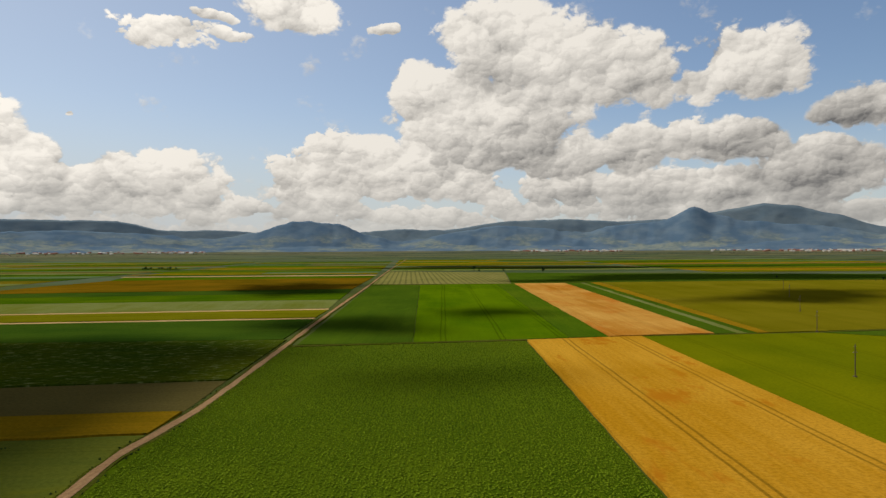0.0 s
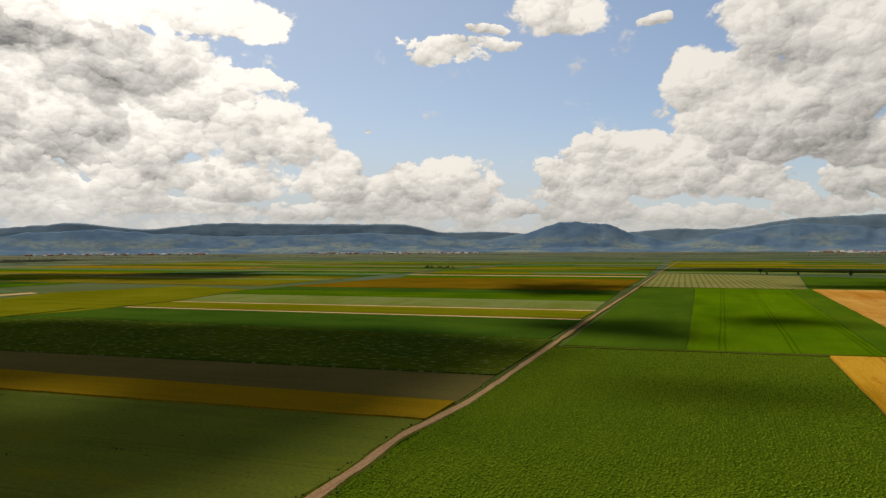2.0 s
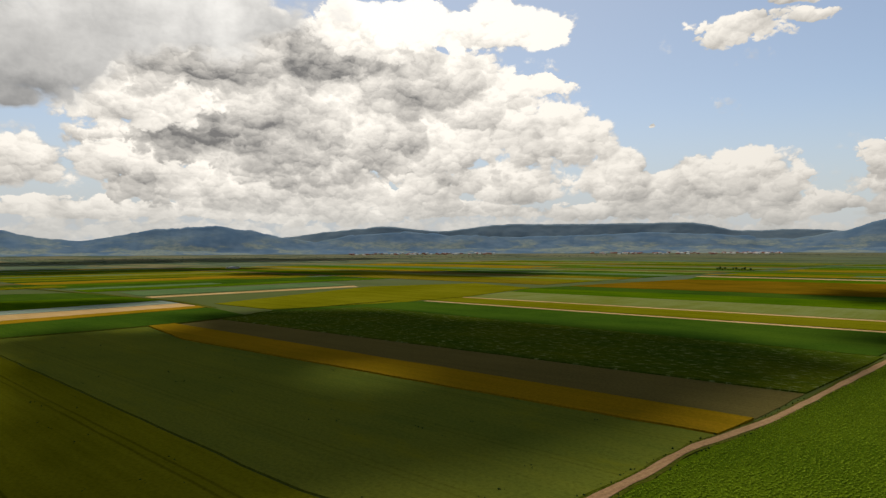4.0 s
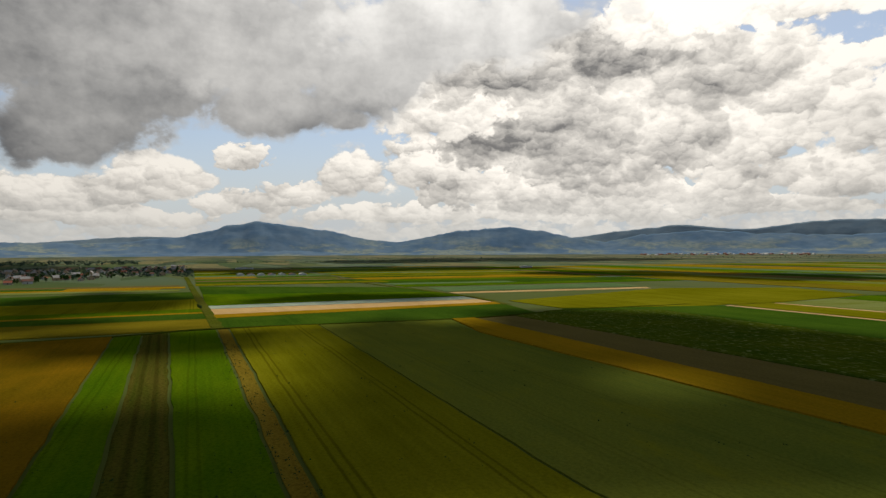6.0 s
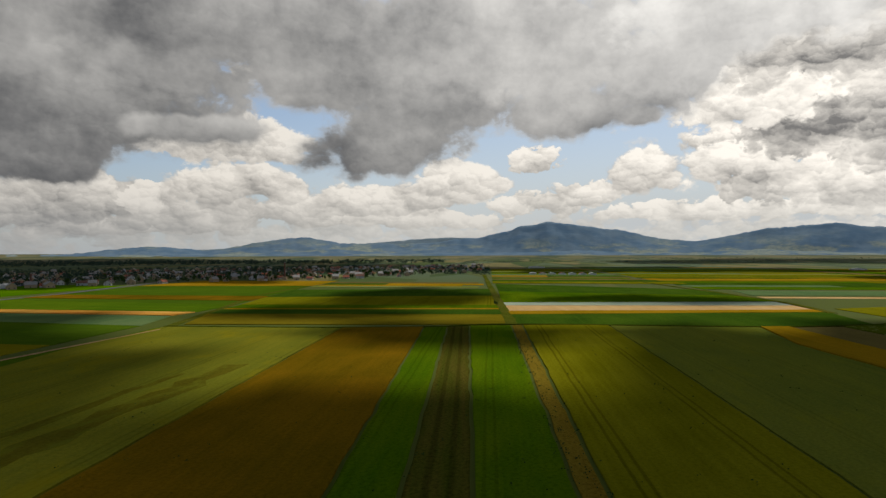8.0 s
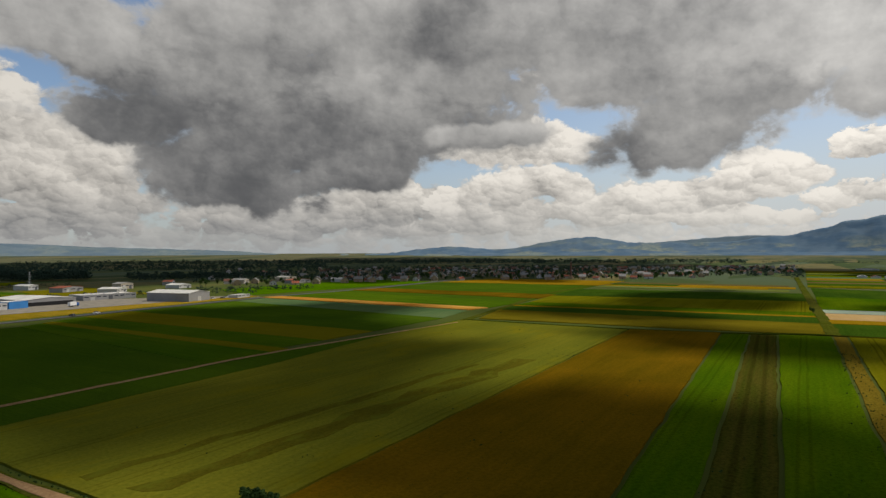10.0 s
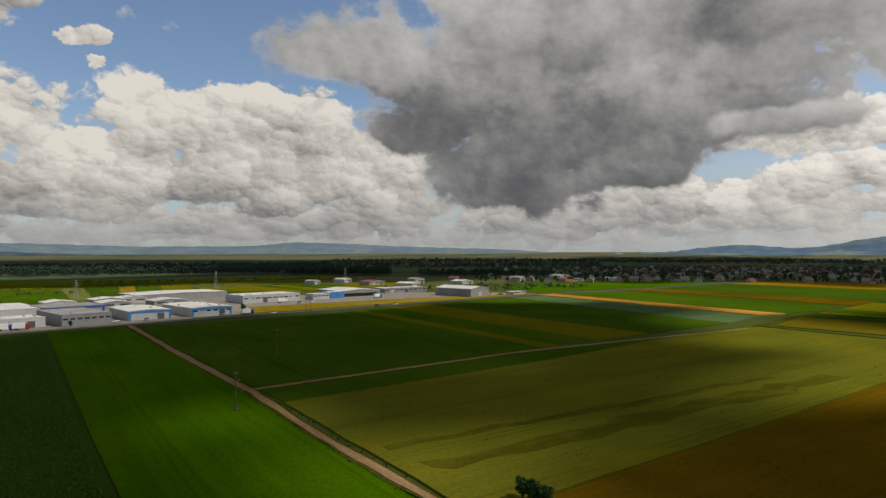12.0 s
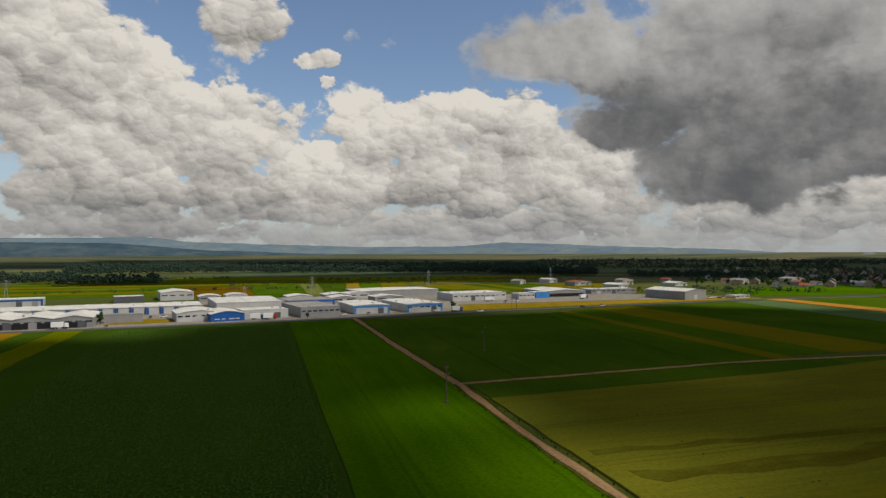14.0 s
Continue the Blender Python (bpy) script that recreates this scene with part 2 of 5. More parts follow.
def cloud_group(soft, contrast):
    """A group of nodes that lays one cloud over those before it. Layers: how much is covered, and how light it is."""
    g = bpy.data.node_groups.new("one_cloud", "ShaderNodeTree")
    for key in ("Sight", "Layers"):
        g.interface.new_socket(key, in_out="INPUT", socket_type="NodeSocketVector")
    for key in ("A", "E", "Light", "Wide", "Up", "Down"):
        g.interface.new_socket(key, in_out="INPUT", socket_type="NodeSocketFloat")
    g.interface.new_socket("Layers", in_out="OUTPUT", socket_type="NodeSocketVector")
    n = Net(g)
    given = n.node("NodeGroupInput").outputs
    turn = n.node("ShaderNodeVectorMath")             # the third layer stays nought and keeps the clouds in their order
    last = n.node("ShaderNodeVectorMath")
    last.operation, last.inputs[1].default_value = "DOT_PRODUCT", (0, 0, 1)
    n.link(given["Layers"], last.inputs[0])
    nought = last.outputs["Value"]
    n.link(given["Sight"], turn.inputs[0])
    n.link(n.xyz(nought, nought, nought), turn.inputs[1])
    a, e, rough = n.split(turn.outputs[0])
    pa, pe, light, ra, up, dn = (Val(n, given[key]) for key in ("A", "E", "Light", "Wide", "Up", "Down"))
    da, h = (a - pa) * ra, e - pe
    rise_up, fall = h * up, 0.0 - h * dn
    q = n.math("MAXIMUM", rise_up, fall)
    inside = 1.0 - n.math("SQRT", da * da + q * q) + rough
    c = n.step(inside, 0.0, soft)
    own = n.math("MAXIMUM", n.math("MINIMUM", rise_up, 1.0), -1.0) * (contrast * 0.5) + light
    m = n.node("ShaderNodeMix")
    m.data_type = "VECTOR"
    n.link(c, m.inputs[0])
    n.link(given["Layers"], m.inputs[4])
    n.link(n.xyz(1.0, own, 0.0), m.inputs[5])
    g.links.new(m.outputs[1], n.node("NodeGroupOutput").inputs[0])
    return g


def heap_up(clouds, layers, rough, small_rough, group):
    """Lays clouds over one another, those that reach lowest behind."""
    large, small = N.xyz(az_torn, el_torn, rough), N.xyz(az_torn, el_torn, small_rough)
    for a, e, ra, up, dn, light in sorted(clouds, key=lambda c: c[1] - c[4]):
        n = N.node("ShaderNodeGroup")
        n.node_tree = group
        N.link(large if up > 1.6 else small, n.inputs["Sight"])
        N.link(layers, n.inputs["Layers"])
        for key, value in (("A", a), ("E", e), ("Light", light), ("Wide", 1 / ra), ("Up", 1 / up), ("Down", 1 / dn)):
            n.inputs[key].default_value = value
        layers = Val(N, n.outputs[0])
    return N.split(layers)[:2]


rim = 0.42 - N.math("ABSOLUTE", el - 1.6) * 0.24 + fine * 1.1
haze_cover = N.step(rim, 0.0, 0.3) * 0.8
overhead = N.step(N.step(el, 22, 30) * 0.7 - 0.14 + relief * 0.8, 0.0, 0.2)
heap_cover, heap_tone = heap_up(HEAPS, N.xyz(haze_cover, 0.64, 0.0), relief * 0.95 + fluff * 0.26 + 0.05, fine * 1.2 + fluff * 0.6 + 0.05, cloud_group(0.17, 0.50))
deck_cover, deck_tone = heap_up(DECK, N.xyz(0.0, 0.3, 0.0), ragged * 1.7 + relief * 0.45 + 0.14, ragged * 1.4 + 0.1, cloud_group(0.42, 0.24))
deck_edge = 1.0 - N.step(deck_cover, 0.55, 1.0)

sky = N.node("ShaderNodeTexSky")
sky.sky_type, sky.sun_disc = "NISHITA", False
sky.sun_elevation, sky.sun_rotation = radians(SUN_EL), radians(-SUN_AZ)
sky.altitude, sky.air_density, sky.dust_density, sky.ozone_density = 550.0, 1.0, 0.9, 1.4
air = N.node("ShaderNodeBackground")
N.link(sky.outputs[0], air.inputs[0])
air.inputs[1].default_value = 0.108
mist = N.node("ShaderNodeBackground")                # pale mist that fills the lowest air
clear = N.node("ShaderNodeMixShader")
N.link(N.mix(N.step(az, 100, 140), (0.53, 0.555, 0.565), (0.36, 0.385, 0.41)), mist.inputs[0])
N.link((N.step(el, 13.0, -2.0) * 0.8 + N.step(N.math("ABSOLUTE", az - 62.0), 100, 15) * 0.38).clamp(), clear.inputs[0])
N.link(air.outputs[0], clear.inputs[1])
N.link(mist.outputs[0], clear.inputs[2])

glow = N.step(N.math("ABSOLUTE", az - 62.0) * 0.4 + N.math("ABSOLUTE", el - 30.0) * 0.6, 36, 6)   # the veil of light round the sun
light = N.math("MAXIMUM", heap_tone + 0.01 + slope * 0.85 + relief * 0.20 + fluff * 0.12 + broad * 0.55, 0.08)
heap_colour = N.mix(light, (0.105, 0.104, 0.106), (0.94, 0.885, 0.80))
low = N.mix(N.step(az, 105, 140), (0.56, 0.55, 0.515), (0.34, 0.35, 0.36))
heap_colour = N.mix(N.step(el, 6.5, -0.5) * 0.75, heap_colour, low)
heap_colour = N.mix(N.step(el, 22, 34), heap_colour, (0.15, 0.155, 0.17))      # overhead only their shaded undersides are seen
heap_light = N.node("ShaderNodeBackground")
N.link(heap_colour, heap_light.inputs[0])
N.link(0.90 + glow * 0.36 - N.step(az, 105, 150) * 0.14, heap_light.inputs[1])
dark = N.math("SMOOTH_MAX", deck_tone + 0.03 + deck_edge * 0.16 + slope * 0.13 + broad * 1.05 + ragged * 0.32 + relief * 0.10 - N.step(az, 112, 140) * 0.06, 0.04, 0.2)
deck_colour = N.mix(dark, (0.085, 0.088, 0.095), (0.86, 0.835, 0.79))
deck_colour = N.mix(N.step(el, 24, 34), deck_colour, (0.13, 0.135, 0.15))
deck_light = N.node("ShaderNodeBackground")
N.link(deck_colour, deck_light.inputs[0])
N.link(0.85 + glow * 0.5, deck_light.inputs[1])
over1, over2 = N.node("ShaderNodeMixShader"), N.node("ShaderNodeMixShader")
N.link(N.math("MAXIMUM", heap_cover, overhead), over1.inputs[0])
N.link(clear.outputs[0], over1.inputs[1])
N.link(heap_light.outputs[0], over1.inputs[2])
N.link(deck_cover, over2.inputs[0])
N.link(over1.outputs[0], over2.inputs[1])
N.link(deck_light.outputs[0], over2.inputs[2])
N.link(over2.outputs[0], N.node("ShaderNodeOutputWorld").inputs[0])

# ---------------------------------------------------------------- materials


def material(name, rough=0.9):
    """An empty material: its net of nodes and its surface."""
    m = bpy.data.materials.new(name)
    m.use_nodes = True
    net = Net(m.node_tree)
    skin = m.node_tree.nodes["Principled BSDF"]
    skin.inputs["Roughness"].default_value = rough
    skin.inputs["Specular IOR Level"].default_value = 0.2
    return m, net, skin


def bump(net, skin, h, strength=0.5, distance=0.1):
    b = net.node("ShaderNodeBump")
    b.inputs["Strength"].default_value, b.inputs["Distance"].default_value = strength, distance
    net.link(h, b.inputs["Height"])
    net.link(b.outputs[0], skin.inputs["Normal"])


def crop(name, c1, c2, ang=0.0, patch=(70, 16), streak=0.25, rows=0.0, row_width=1.5, tram=0.0, grain=0.35, spots=0.0, spot_colour=(0.03, 0.05, 0.01), spot_size=1.0, spot_at=0.66, spot_soft=0.08):
    """A stand of one crop. ang: the way its rows run, degrees to the left of +Y; rows, tram: how strongly drill rows and wheel tracks show."""
    m, n, skin = material(name, 0.95)
    skin.inputs["Specular IOR Level"].default_value = 0.0
    c1, c2 = ((r * 1.25, g, b * 0.5) if g > r and b < 0.05 else (r, g, b) for r, g, b in (c1, c2))
    x, y, z = n.split(n.node("ShaderNodeNewGeometry").outputs["Position"])
    c, s = math.cos(radians(ang)), math.sin(radians(ang))
    across, along = x * c + y * s, y * c - x * s
    wide = n.noise(n.xyz(across * (1 / patch[1]), along * (1 / patch[0]), 3.0), 1.0, 4, 0.6)
    wide2 = n.noise(n.xyz(x * 0.012, y * 0.012, 7.0), 1.0, 5, 0.6)
    lines = n.noise(n.xyz(across * 0.55, along * 0.012, 1.0), 1.0, 3, 0.6)
    fine = n.noise(n.xyz(x * 1.1, y * 1.1, 0.0), 1.0, 6, 0.72)
    f = (n.step(wide, 0.3, 0.7) * 0.45 + n.step(wide2, 0.36, 0.64) * 0.55 + (lines - 0.5) * streak * 3.0 + (fine - 0.5) * 0.5).clamp()
    colour = n.mix(f, c1, c2)
    dark = 1.0 - n.step(fine, 0.62, 0.3) * grain
    if rows:
        wave = n.math("SINE", across * (2 * math.pi / row_width) + (wide - 0.5) * 2.0)
        dark = dark * (1.0 - n.step(wave, 0.0, 1.0) * rows)
    if tram:
        track = n.math("PINGPONG", across + (wide2 - 0.5) * 2.4, 13.0)
        twin = n.step(n.math("ABSOLUTE", track - 1.1), 0.55, 0.15)
        dark = dark * (1.0 - twin * tram * n.step(lines, 0.25, 0.5))
    grey = n.mix(1.0, colour, n.xyz(dark, dark, dark), "MULTIPLY")
    if spots:
        worn = n.noise(n.xyz(across * (0.11 / spot_size), along * (0.045 / spot_size), 11.0), 1.0, 5, 0.65)
        grey = n.mix(n.step(worn, spot_at, spot_at + spot_soft) * spots, grey, spot_colour)
    n.link(grey, skin.inputs["Base Color"])
    bump(n, skin, fine + lines * 0.5, 0.6, 0.35)
    return m


POTATO = crop("potato_leaves", (0.040, 0.098, 0.006), (0.080, 0.150, 0.010), 0, (60, 25), 0.15, rows=0.12, row_width=1.5, grain=0.5)
MAIZE = crop("maize_leaves", (0.034, 0.083, 0.014), (0.050, 0.116, 0.018), 4, (60, 25), 0.12, rows=0.08, row_width=1.5, grain=0.22)
WHEAT = crop("ripe_wheat", (0.46, 0.225, 0.010), (0.60, 0.325, 0.030), 0, (90, 14), 0.4, tram=0.45, grain=0.3, spots=0.7, spot_colour=(0.40, 0.135, 0.006), spot_size=2.2, spot_at=0.56)
WHEAT_RED = crop("rusty_wheat", (0.44, 0.18, 0.018), (0.64, 0.37, 0.085), 0, (90, 14), 0.3, tram=0.2, grain=0.25, spots=0.7, spot_colour=(0.46, 0.14, 0.015), spot_size=2.5, spot_at=0.52, spot_soft=0.2)
BRIGHT = crop("young_green_grain", (0.046, 0.122, 0.003), (0.090, 0.190, 0.004), 0, (80, 20), 0.15, tram=0.35, grain=0.25)
GRASS = crop("lush_grass", (0.040, 0.128, 0.002), (0.072, 0.180, 0.003), 4, (80, 10), 0.35, tram=0.15, grain=0.3, spots=0.5, spot_colour=(0.02, 0.06, 0.004))
GREEN = crop("green_crop", (0.035, 0.105, 0.008), (0.075, 0.150, 0.012), 0, (80, 18), 0.3, tram=0.2, grain=0.35)
GREEN_W = crop("green_crop_across", (0.032, 0.100, 0.004), (0.076, 0.150, 0.006), 96, (80, 18), 0.3, tram=0.2, grain=0.35)
DARK = crop("dark_green_crop", (0.036, 0.092, 0.011), (0.060, 0.128, 0.014), 0, (70, 20), 0.25, rows=0.06, grain=0.25, spots=0.35, spot_colour=(0.10, 0.17, 0.008), spot_size=1.6, spot_at=0.56, spot_soft=0.16)
DARK_W = crop("dark_green_crop_across", (0.022, 0.066, 0.012), (0.045, 0.105, 0.016), 96, (70, 20), 0.25, grain=0.35)
MEADOW = crop("smooth_green_grain", (0.090, 0.140, 0.004), (0.140, 0.185, 0.005), 0, (90, 30), 0.15, tram=0.2, grain=0.2, spots=0.15)
OLIVE = crop("olive_grain", (0.110, 0.125, 0.006), (0.190, 0.165, 0.008), 0, (90, 25), 0.2, tram=0.15, grain=0.2)
OLIVE_W = crop("olive_grain_across", (0.098, 0.122, 0.005), (0.180, 0.172, 0.007), 96, (110, 14), 0.5, tram=0.35, grain=0.25, spots=0.35)
GOLD = crop("golden_grain", (0.215, 0.140, 0.005), (0.330, 0.190, 0.009), 96, (110, 12), 0.4, grain=0.25, spots=0.45, spot_colour=(0.14, 0.11, 0.01), spot_size=1.5)
OCHRE = crop("ochre_grain", (0.120, 0.100, 0.006), (0.190, 0.150, 0.010), 0, (60, 22), 0.25, grain=0.25, spots=0.3)
AMBER = crop("amber_grain", (0.096, 0.068, 0.003), (0.200, 0.112, 0.005), 96, (60, 22), 0.25, grain=0.25, spots=0.4, spot_colour=(0.14, 0.10, 0.008), spot_size=1.6)
GREYGREEN = crop("grey_green_grain", (0.080, 0.128, 0.036), (0.124, 0.168, 0.040), 96, (110, 20), 0.35, tram=0.15, grain=0.25, spots=0.6, spot_colour=(0.180, 0.175, 0.008), spot_size=2.2, spot_at=0.52, spot_soft=0.25)
GREYOLIVE = crop("grey_olive_grain", (0.096, 0.132, 0.026), (0.150, 0.178, 0.030), 96, (110, 20), 0.4, tram=0.2, grain=0.25, spots=0.6, spot_colour=(0.200, 0.170, 0.006), spot_size=1.8, spot_at=0.5, spot_soft=0.22)
WORN = crop("worn_brown_grain", (0.085, 0.078, 0.007), (0.125, 0.112, 0.010), 96, (40, 6), 0.3, grain=0.3, spots=0.7, spot_colour=(0.12, 0.135, 0.012), spot_size=0.5, spot_at=0.45, spot_soft=0.2)
BLUEGREEN = crop("blue_green_crop", (0.075, 0.140, 0.052), (0.130, 0.185, 0.070), 98, (110, 16), 0.25, grain=0.25)
PALEBLUE = crop("pale_blue_crop", (0.24, 0.31, 0.24), (0.36, 0.42, 0.31), 98, (110, 16), 0.25, grain=0.2)
BROWN = crop("brown_stubble", (0.110, 0.092, 0.028), (0.150, 0.122, 0.036), 98, (120, 14), 0.3, grain=0.25)
WEEDY = crop("weedy_crop", (0.024, 0.066, 0.008), (0.070, 0.108, 0.010), 98, (60, 12), 0.35, grain=0.5, spots=0.7, spot_colour=(0.22, 0.25, 0.09), spot_size=0.2, spot_at=0.53, spot_soft=0.14)
DRY = crop("dry_grass", (0.230, 0.170, 0.012), (0.370, 0.245, 0.024), 0, (30, 8), 0.35, grain=0.4, spots=0.4, spot_colour=(0.12, 0.13, 0.010), spot_size=0.5, spot_at=0.52, spot_soft=0.15)
PALEGREEN = crop("pale_green_crop", (0.110, 0.160, 0.040), (0.190, 0.220, 0.070), 8, (60, 10), 0.3, grain=0.25)
STRAW = crop("pale_straw", (0.43, 0.28, 0.11), (0.57, 0.39, 0.18), 98, (60, 10), 0.3, grain=0.15)
VERGE = crop("rough_verge_grass", (0.050, 0.085, 0.008), (0.120, 0.120, 0.020), 0, (20, 6), 0.2, grain=0.6)
FALLOW = crop("weedy_fallow", (0.040, 0.072, 0.012), (0.078, 0.082, 0.026), 98, (60, 3), 0.5, rows=0.3, row_width=4.0, grain=0.5)


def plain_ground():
    """Far fields too small to tell apart: long strips of green, olive and straw, with distance haze put into their dull
    colour.
    """
    m, n, skin = material("haze_dulled_fields", 1.0)
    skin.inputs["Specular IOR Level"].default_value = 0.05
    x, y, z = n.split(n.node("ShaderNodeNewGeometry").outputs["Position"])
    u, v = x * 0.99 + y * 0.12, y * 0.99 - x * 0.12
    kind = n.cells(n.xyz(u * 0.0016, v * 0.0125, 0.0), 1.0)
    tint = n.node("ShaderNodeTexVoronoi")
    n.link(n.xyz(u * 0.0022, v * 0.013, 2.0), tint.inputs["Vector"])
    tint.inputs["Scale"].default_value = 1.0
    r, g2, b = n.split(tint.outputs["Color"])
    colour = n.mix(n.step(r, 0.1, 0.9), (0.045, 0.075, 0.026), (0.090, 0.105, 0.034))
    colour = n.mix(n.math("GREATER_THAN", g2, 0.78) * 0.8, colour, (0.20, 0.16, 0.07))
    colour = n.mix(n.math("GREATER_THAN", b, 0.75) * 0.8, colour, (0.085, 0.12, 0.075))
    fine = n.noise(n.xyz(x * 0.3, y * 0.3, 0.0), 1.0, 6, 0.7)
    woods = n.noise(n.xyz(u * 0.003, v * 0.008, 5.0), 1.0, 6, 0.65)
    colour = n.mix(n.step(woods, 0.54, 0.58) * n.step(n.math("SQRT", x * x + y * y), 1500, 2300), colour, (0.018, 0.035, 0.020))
    # beyond 2600 m haze is put into the colour: dull brown and grey green streaks
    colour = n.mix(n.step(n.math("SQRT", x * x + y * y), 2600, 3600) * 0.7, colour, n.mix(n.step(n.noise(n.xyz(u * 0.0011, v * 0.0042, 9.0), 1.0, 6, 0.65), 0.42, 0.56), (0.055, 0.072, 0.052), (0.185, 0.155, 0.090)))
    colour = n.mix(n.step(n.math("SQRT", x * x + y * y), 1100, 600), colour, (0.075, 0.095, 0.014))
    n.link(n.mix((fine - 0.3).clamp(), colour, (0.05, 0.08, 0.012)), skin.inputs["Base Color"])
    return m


def simple(name, colour, rough=0.7, vary=0.15, scale=0.6, metal=0.0, streaks=0.0):
    """A painted, metal or mineral surface with stains at two scales."""
    m, n, skin = material(name, rough)
    p = n.node("ShaderNodeNewGeometry").outputs["Position"]
    x, y, z = n.split(p)
    a = n.noise(p, scale, 5, 0.6)
    b = n.noise(n.xyz(x * 3, y * 3, z * 0.6), scale * 2, 4, 0.7)
    f = 1.0 - (n.step(a, 0.35, 0.75) * vary + n.step(b, 0.45, 0.75) * (vary * 0.6 + streaks))
    n.link(n.mix(1.0, colour, n.xyz(f, f, f), "MULTIPLY"), skin.inputs["Base Color"])
    skin.inputs["Metallic"].default_value = metal
    bump(n, skin, b, 0.15, 0.02)
    return m


DIRT = crop("dirt_track", (0.30, 0.175, 0.085), (0.46, 0.29, 0.15), 0, (8, 0.7), 0.5, grain=0.3, spots=0.4, spot_colour=(0.10, 0.09, 0.03))
ASPHALT = simple("asphalt", (0.10, 0.10, 0.095), 0.9, 0.25, 0.3)
YARD = simple("gravel_yard", (0.30, 0.27, 0.22), 0.95, 0.35, 0.15)


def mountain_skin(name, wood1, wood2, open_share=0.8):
    # the blue of distance haze is put into the wood and meadow colours
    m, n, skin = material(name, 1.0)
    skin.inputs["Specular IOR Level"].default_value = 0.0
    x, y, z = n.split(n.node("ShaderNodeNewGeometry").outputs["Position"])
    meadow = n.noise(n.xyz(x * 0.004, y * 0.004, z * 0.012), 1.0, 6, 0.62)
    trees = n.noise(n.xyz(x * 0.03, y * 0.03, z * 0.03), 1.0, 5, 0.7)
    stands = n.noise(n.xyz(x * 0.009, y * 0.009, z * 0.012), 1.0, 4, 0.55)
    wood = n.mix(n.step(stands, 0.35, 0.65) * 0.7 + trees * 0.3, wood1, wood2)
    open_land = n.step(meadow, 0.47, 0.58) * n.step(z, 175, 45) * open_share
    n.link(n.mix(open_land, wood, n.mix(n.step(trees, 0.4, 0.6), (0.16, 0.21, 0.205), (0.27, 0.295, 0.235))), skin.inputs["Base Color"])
    folds = n.noise(n.xyz(x * 0.0035, y * 0.0035, z * 0.006), 1.0, 3, 0.5)
    bump(n, skin, folds, 0.6, 40.0)
    return m


MOUNTAIN = mountain_skin("hazed_wooded_mountain", (0.080, 0.140, 0.220), (0.138, 0.200, 0.266))
# cloud shadow on this wooded hill is put into its darker base colour
SHADED_HILL = mountain_skin("shaded_wooded_hill", (0.040, 0.072, 0.105), (0.070, 0.105, 0.130), 0.15)
# paler blue, so that more painted haze lies on the farther chains
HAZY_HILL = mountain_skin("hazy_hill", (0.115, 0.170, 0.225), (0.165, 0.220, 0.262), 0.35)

# ---------------------------------------------------------------- the plain


def mesh_of(name, verts, faces, mat=None, smooth=False):
    me = bpy.data.meshes.new(name)
    me.from_pydata(verts, [], faces)
    if mat:
        me.materials.append(mat)
    if smooth:
        for p in me.polygons:
            p.use_smooth = True
    me.update()
    return me


def rise(r):
    """The plain climbs gently towards the foot of the mountains."""
    t = min(max((r - 2300) / 2500, 0), 1)
    return 34 * t * t


def build_ground():
    rings = [0, 60, 140, 300, 600, 1000, 1600, 2300, 2600, 2900, 3200, 3500, 3800, 4100, 4400, 4700, 4960]
    verts, faces, k = [], [], 144
    for r in rings:
        for i in range(k):
            v = heading(360 * i / k) * r
            verts.append((v.x, v.y, rise(r)))
    for j in range(len(rings) - 1):
        for i in range(k):
            a, b = j * k + i, j * k + (i + 1) % k
            faces.append((a, b, b + k, a + k))
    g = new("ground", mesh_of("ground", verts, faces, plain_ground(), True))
    return tagged(g, "wide flat plain of green and straw strip fields", "ground", kind="structure")


ground = build_ground()


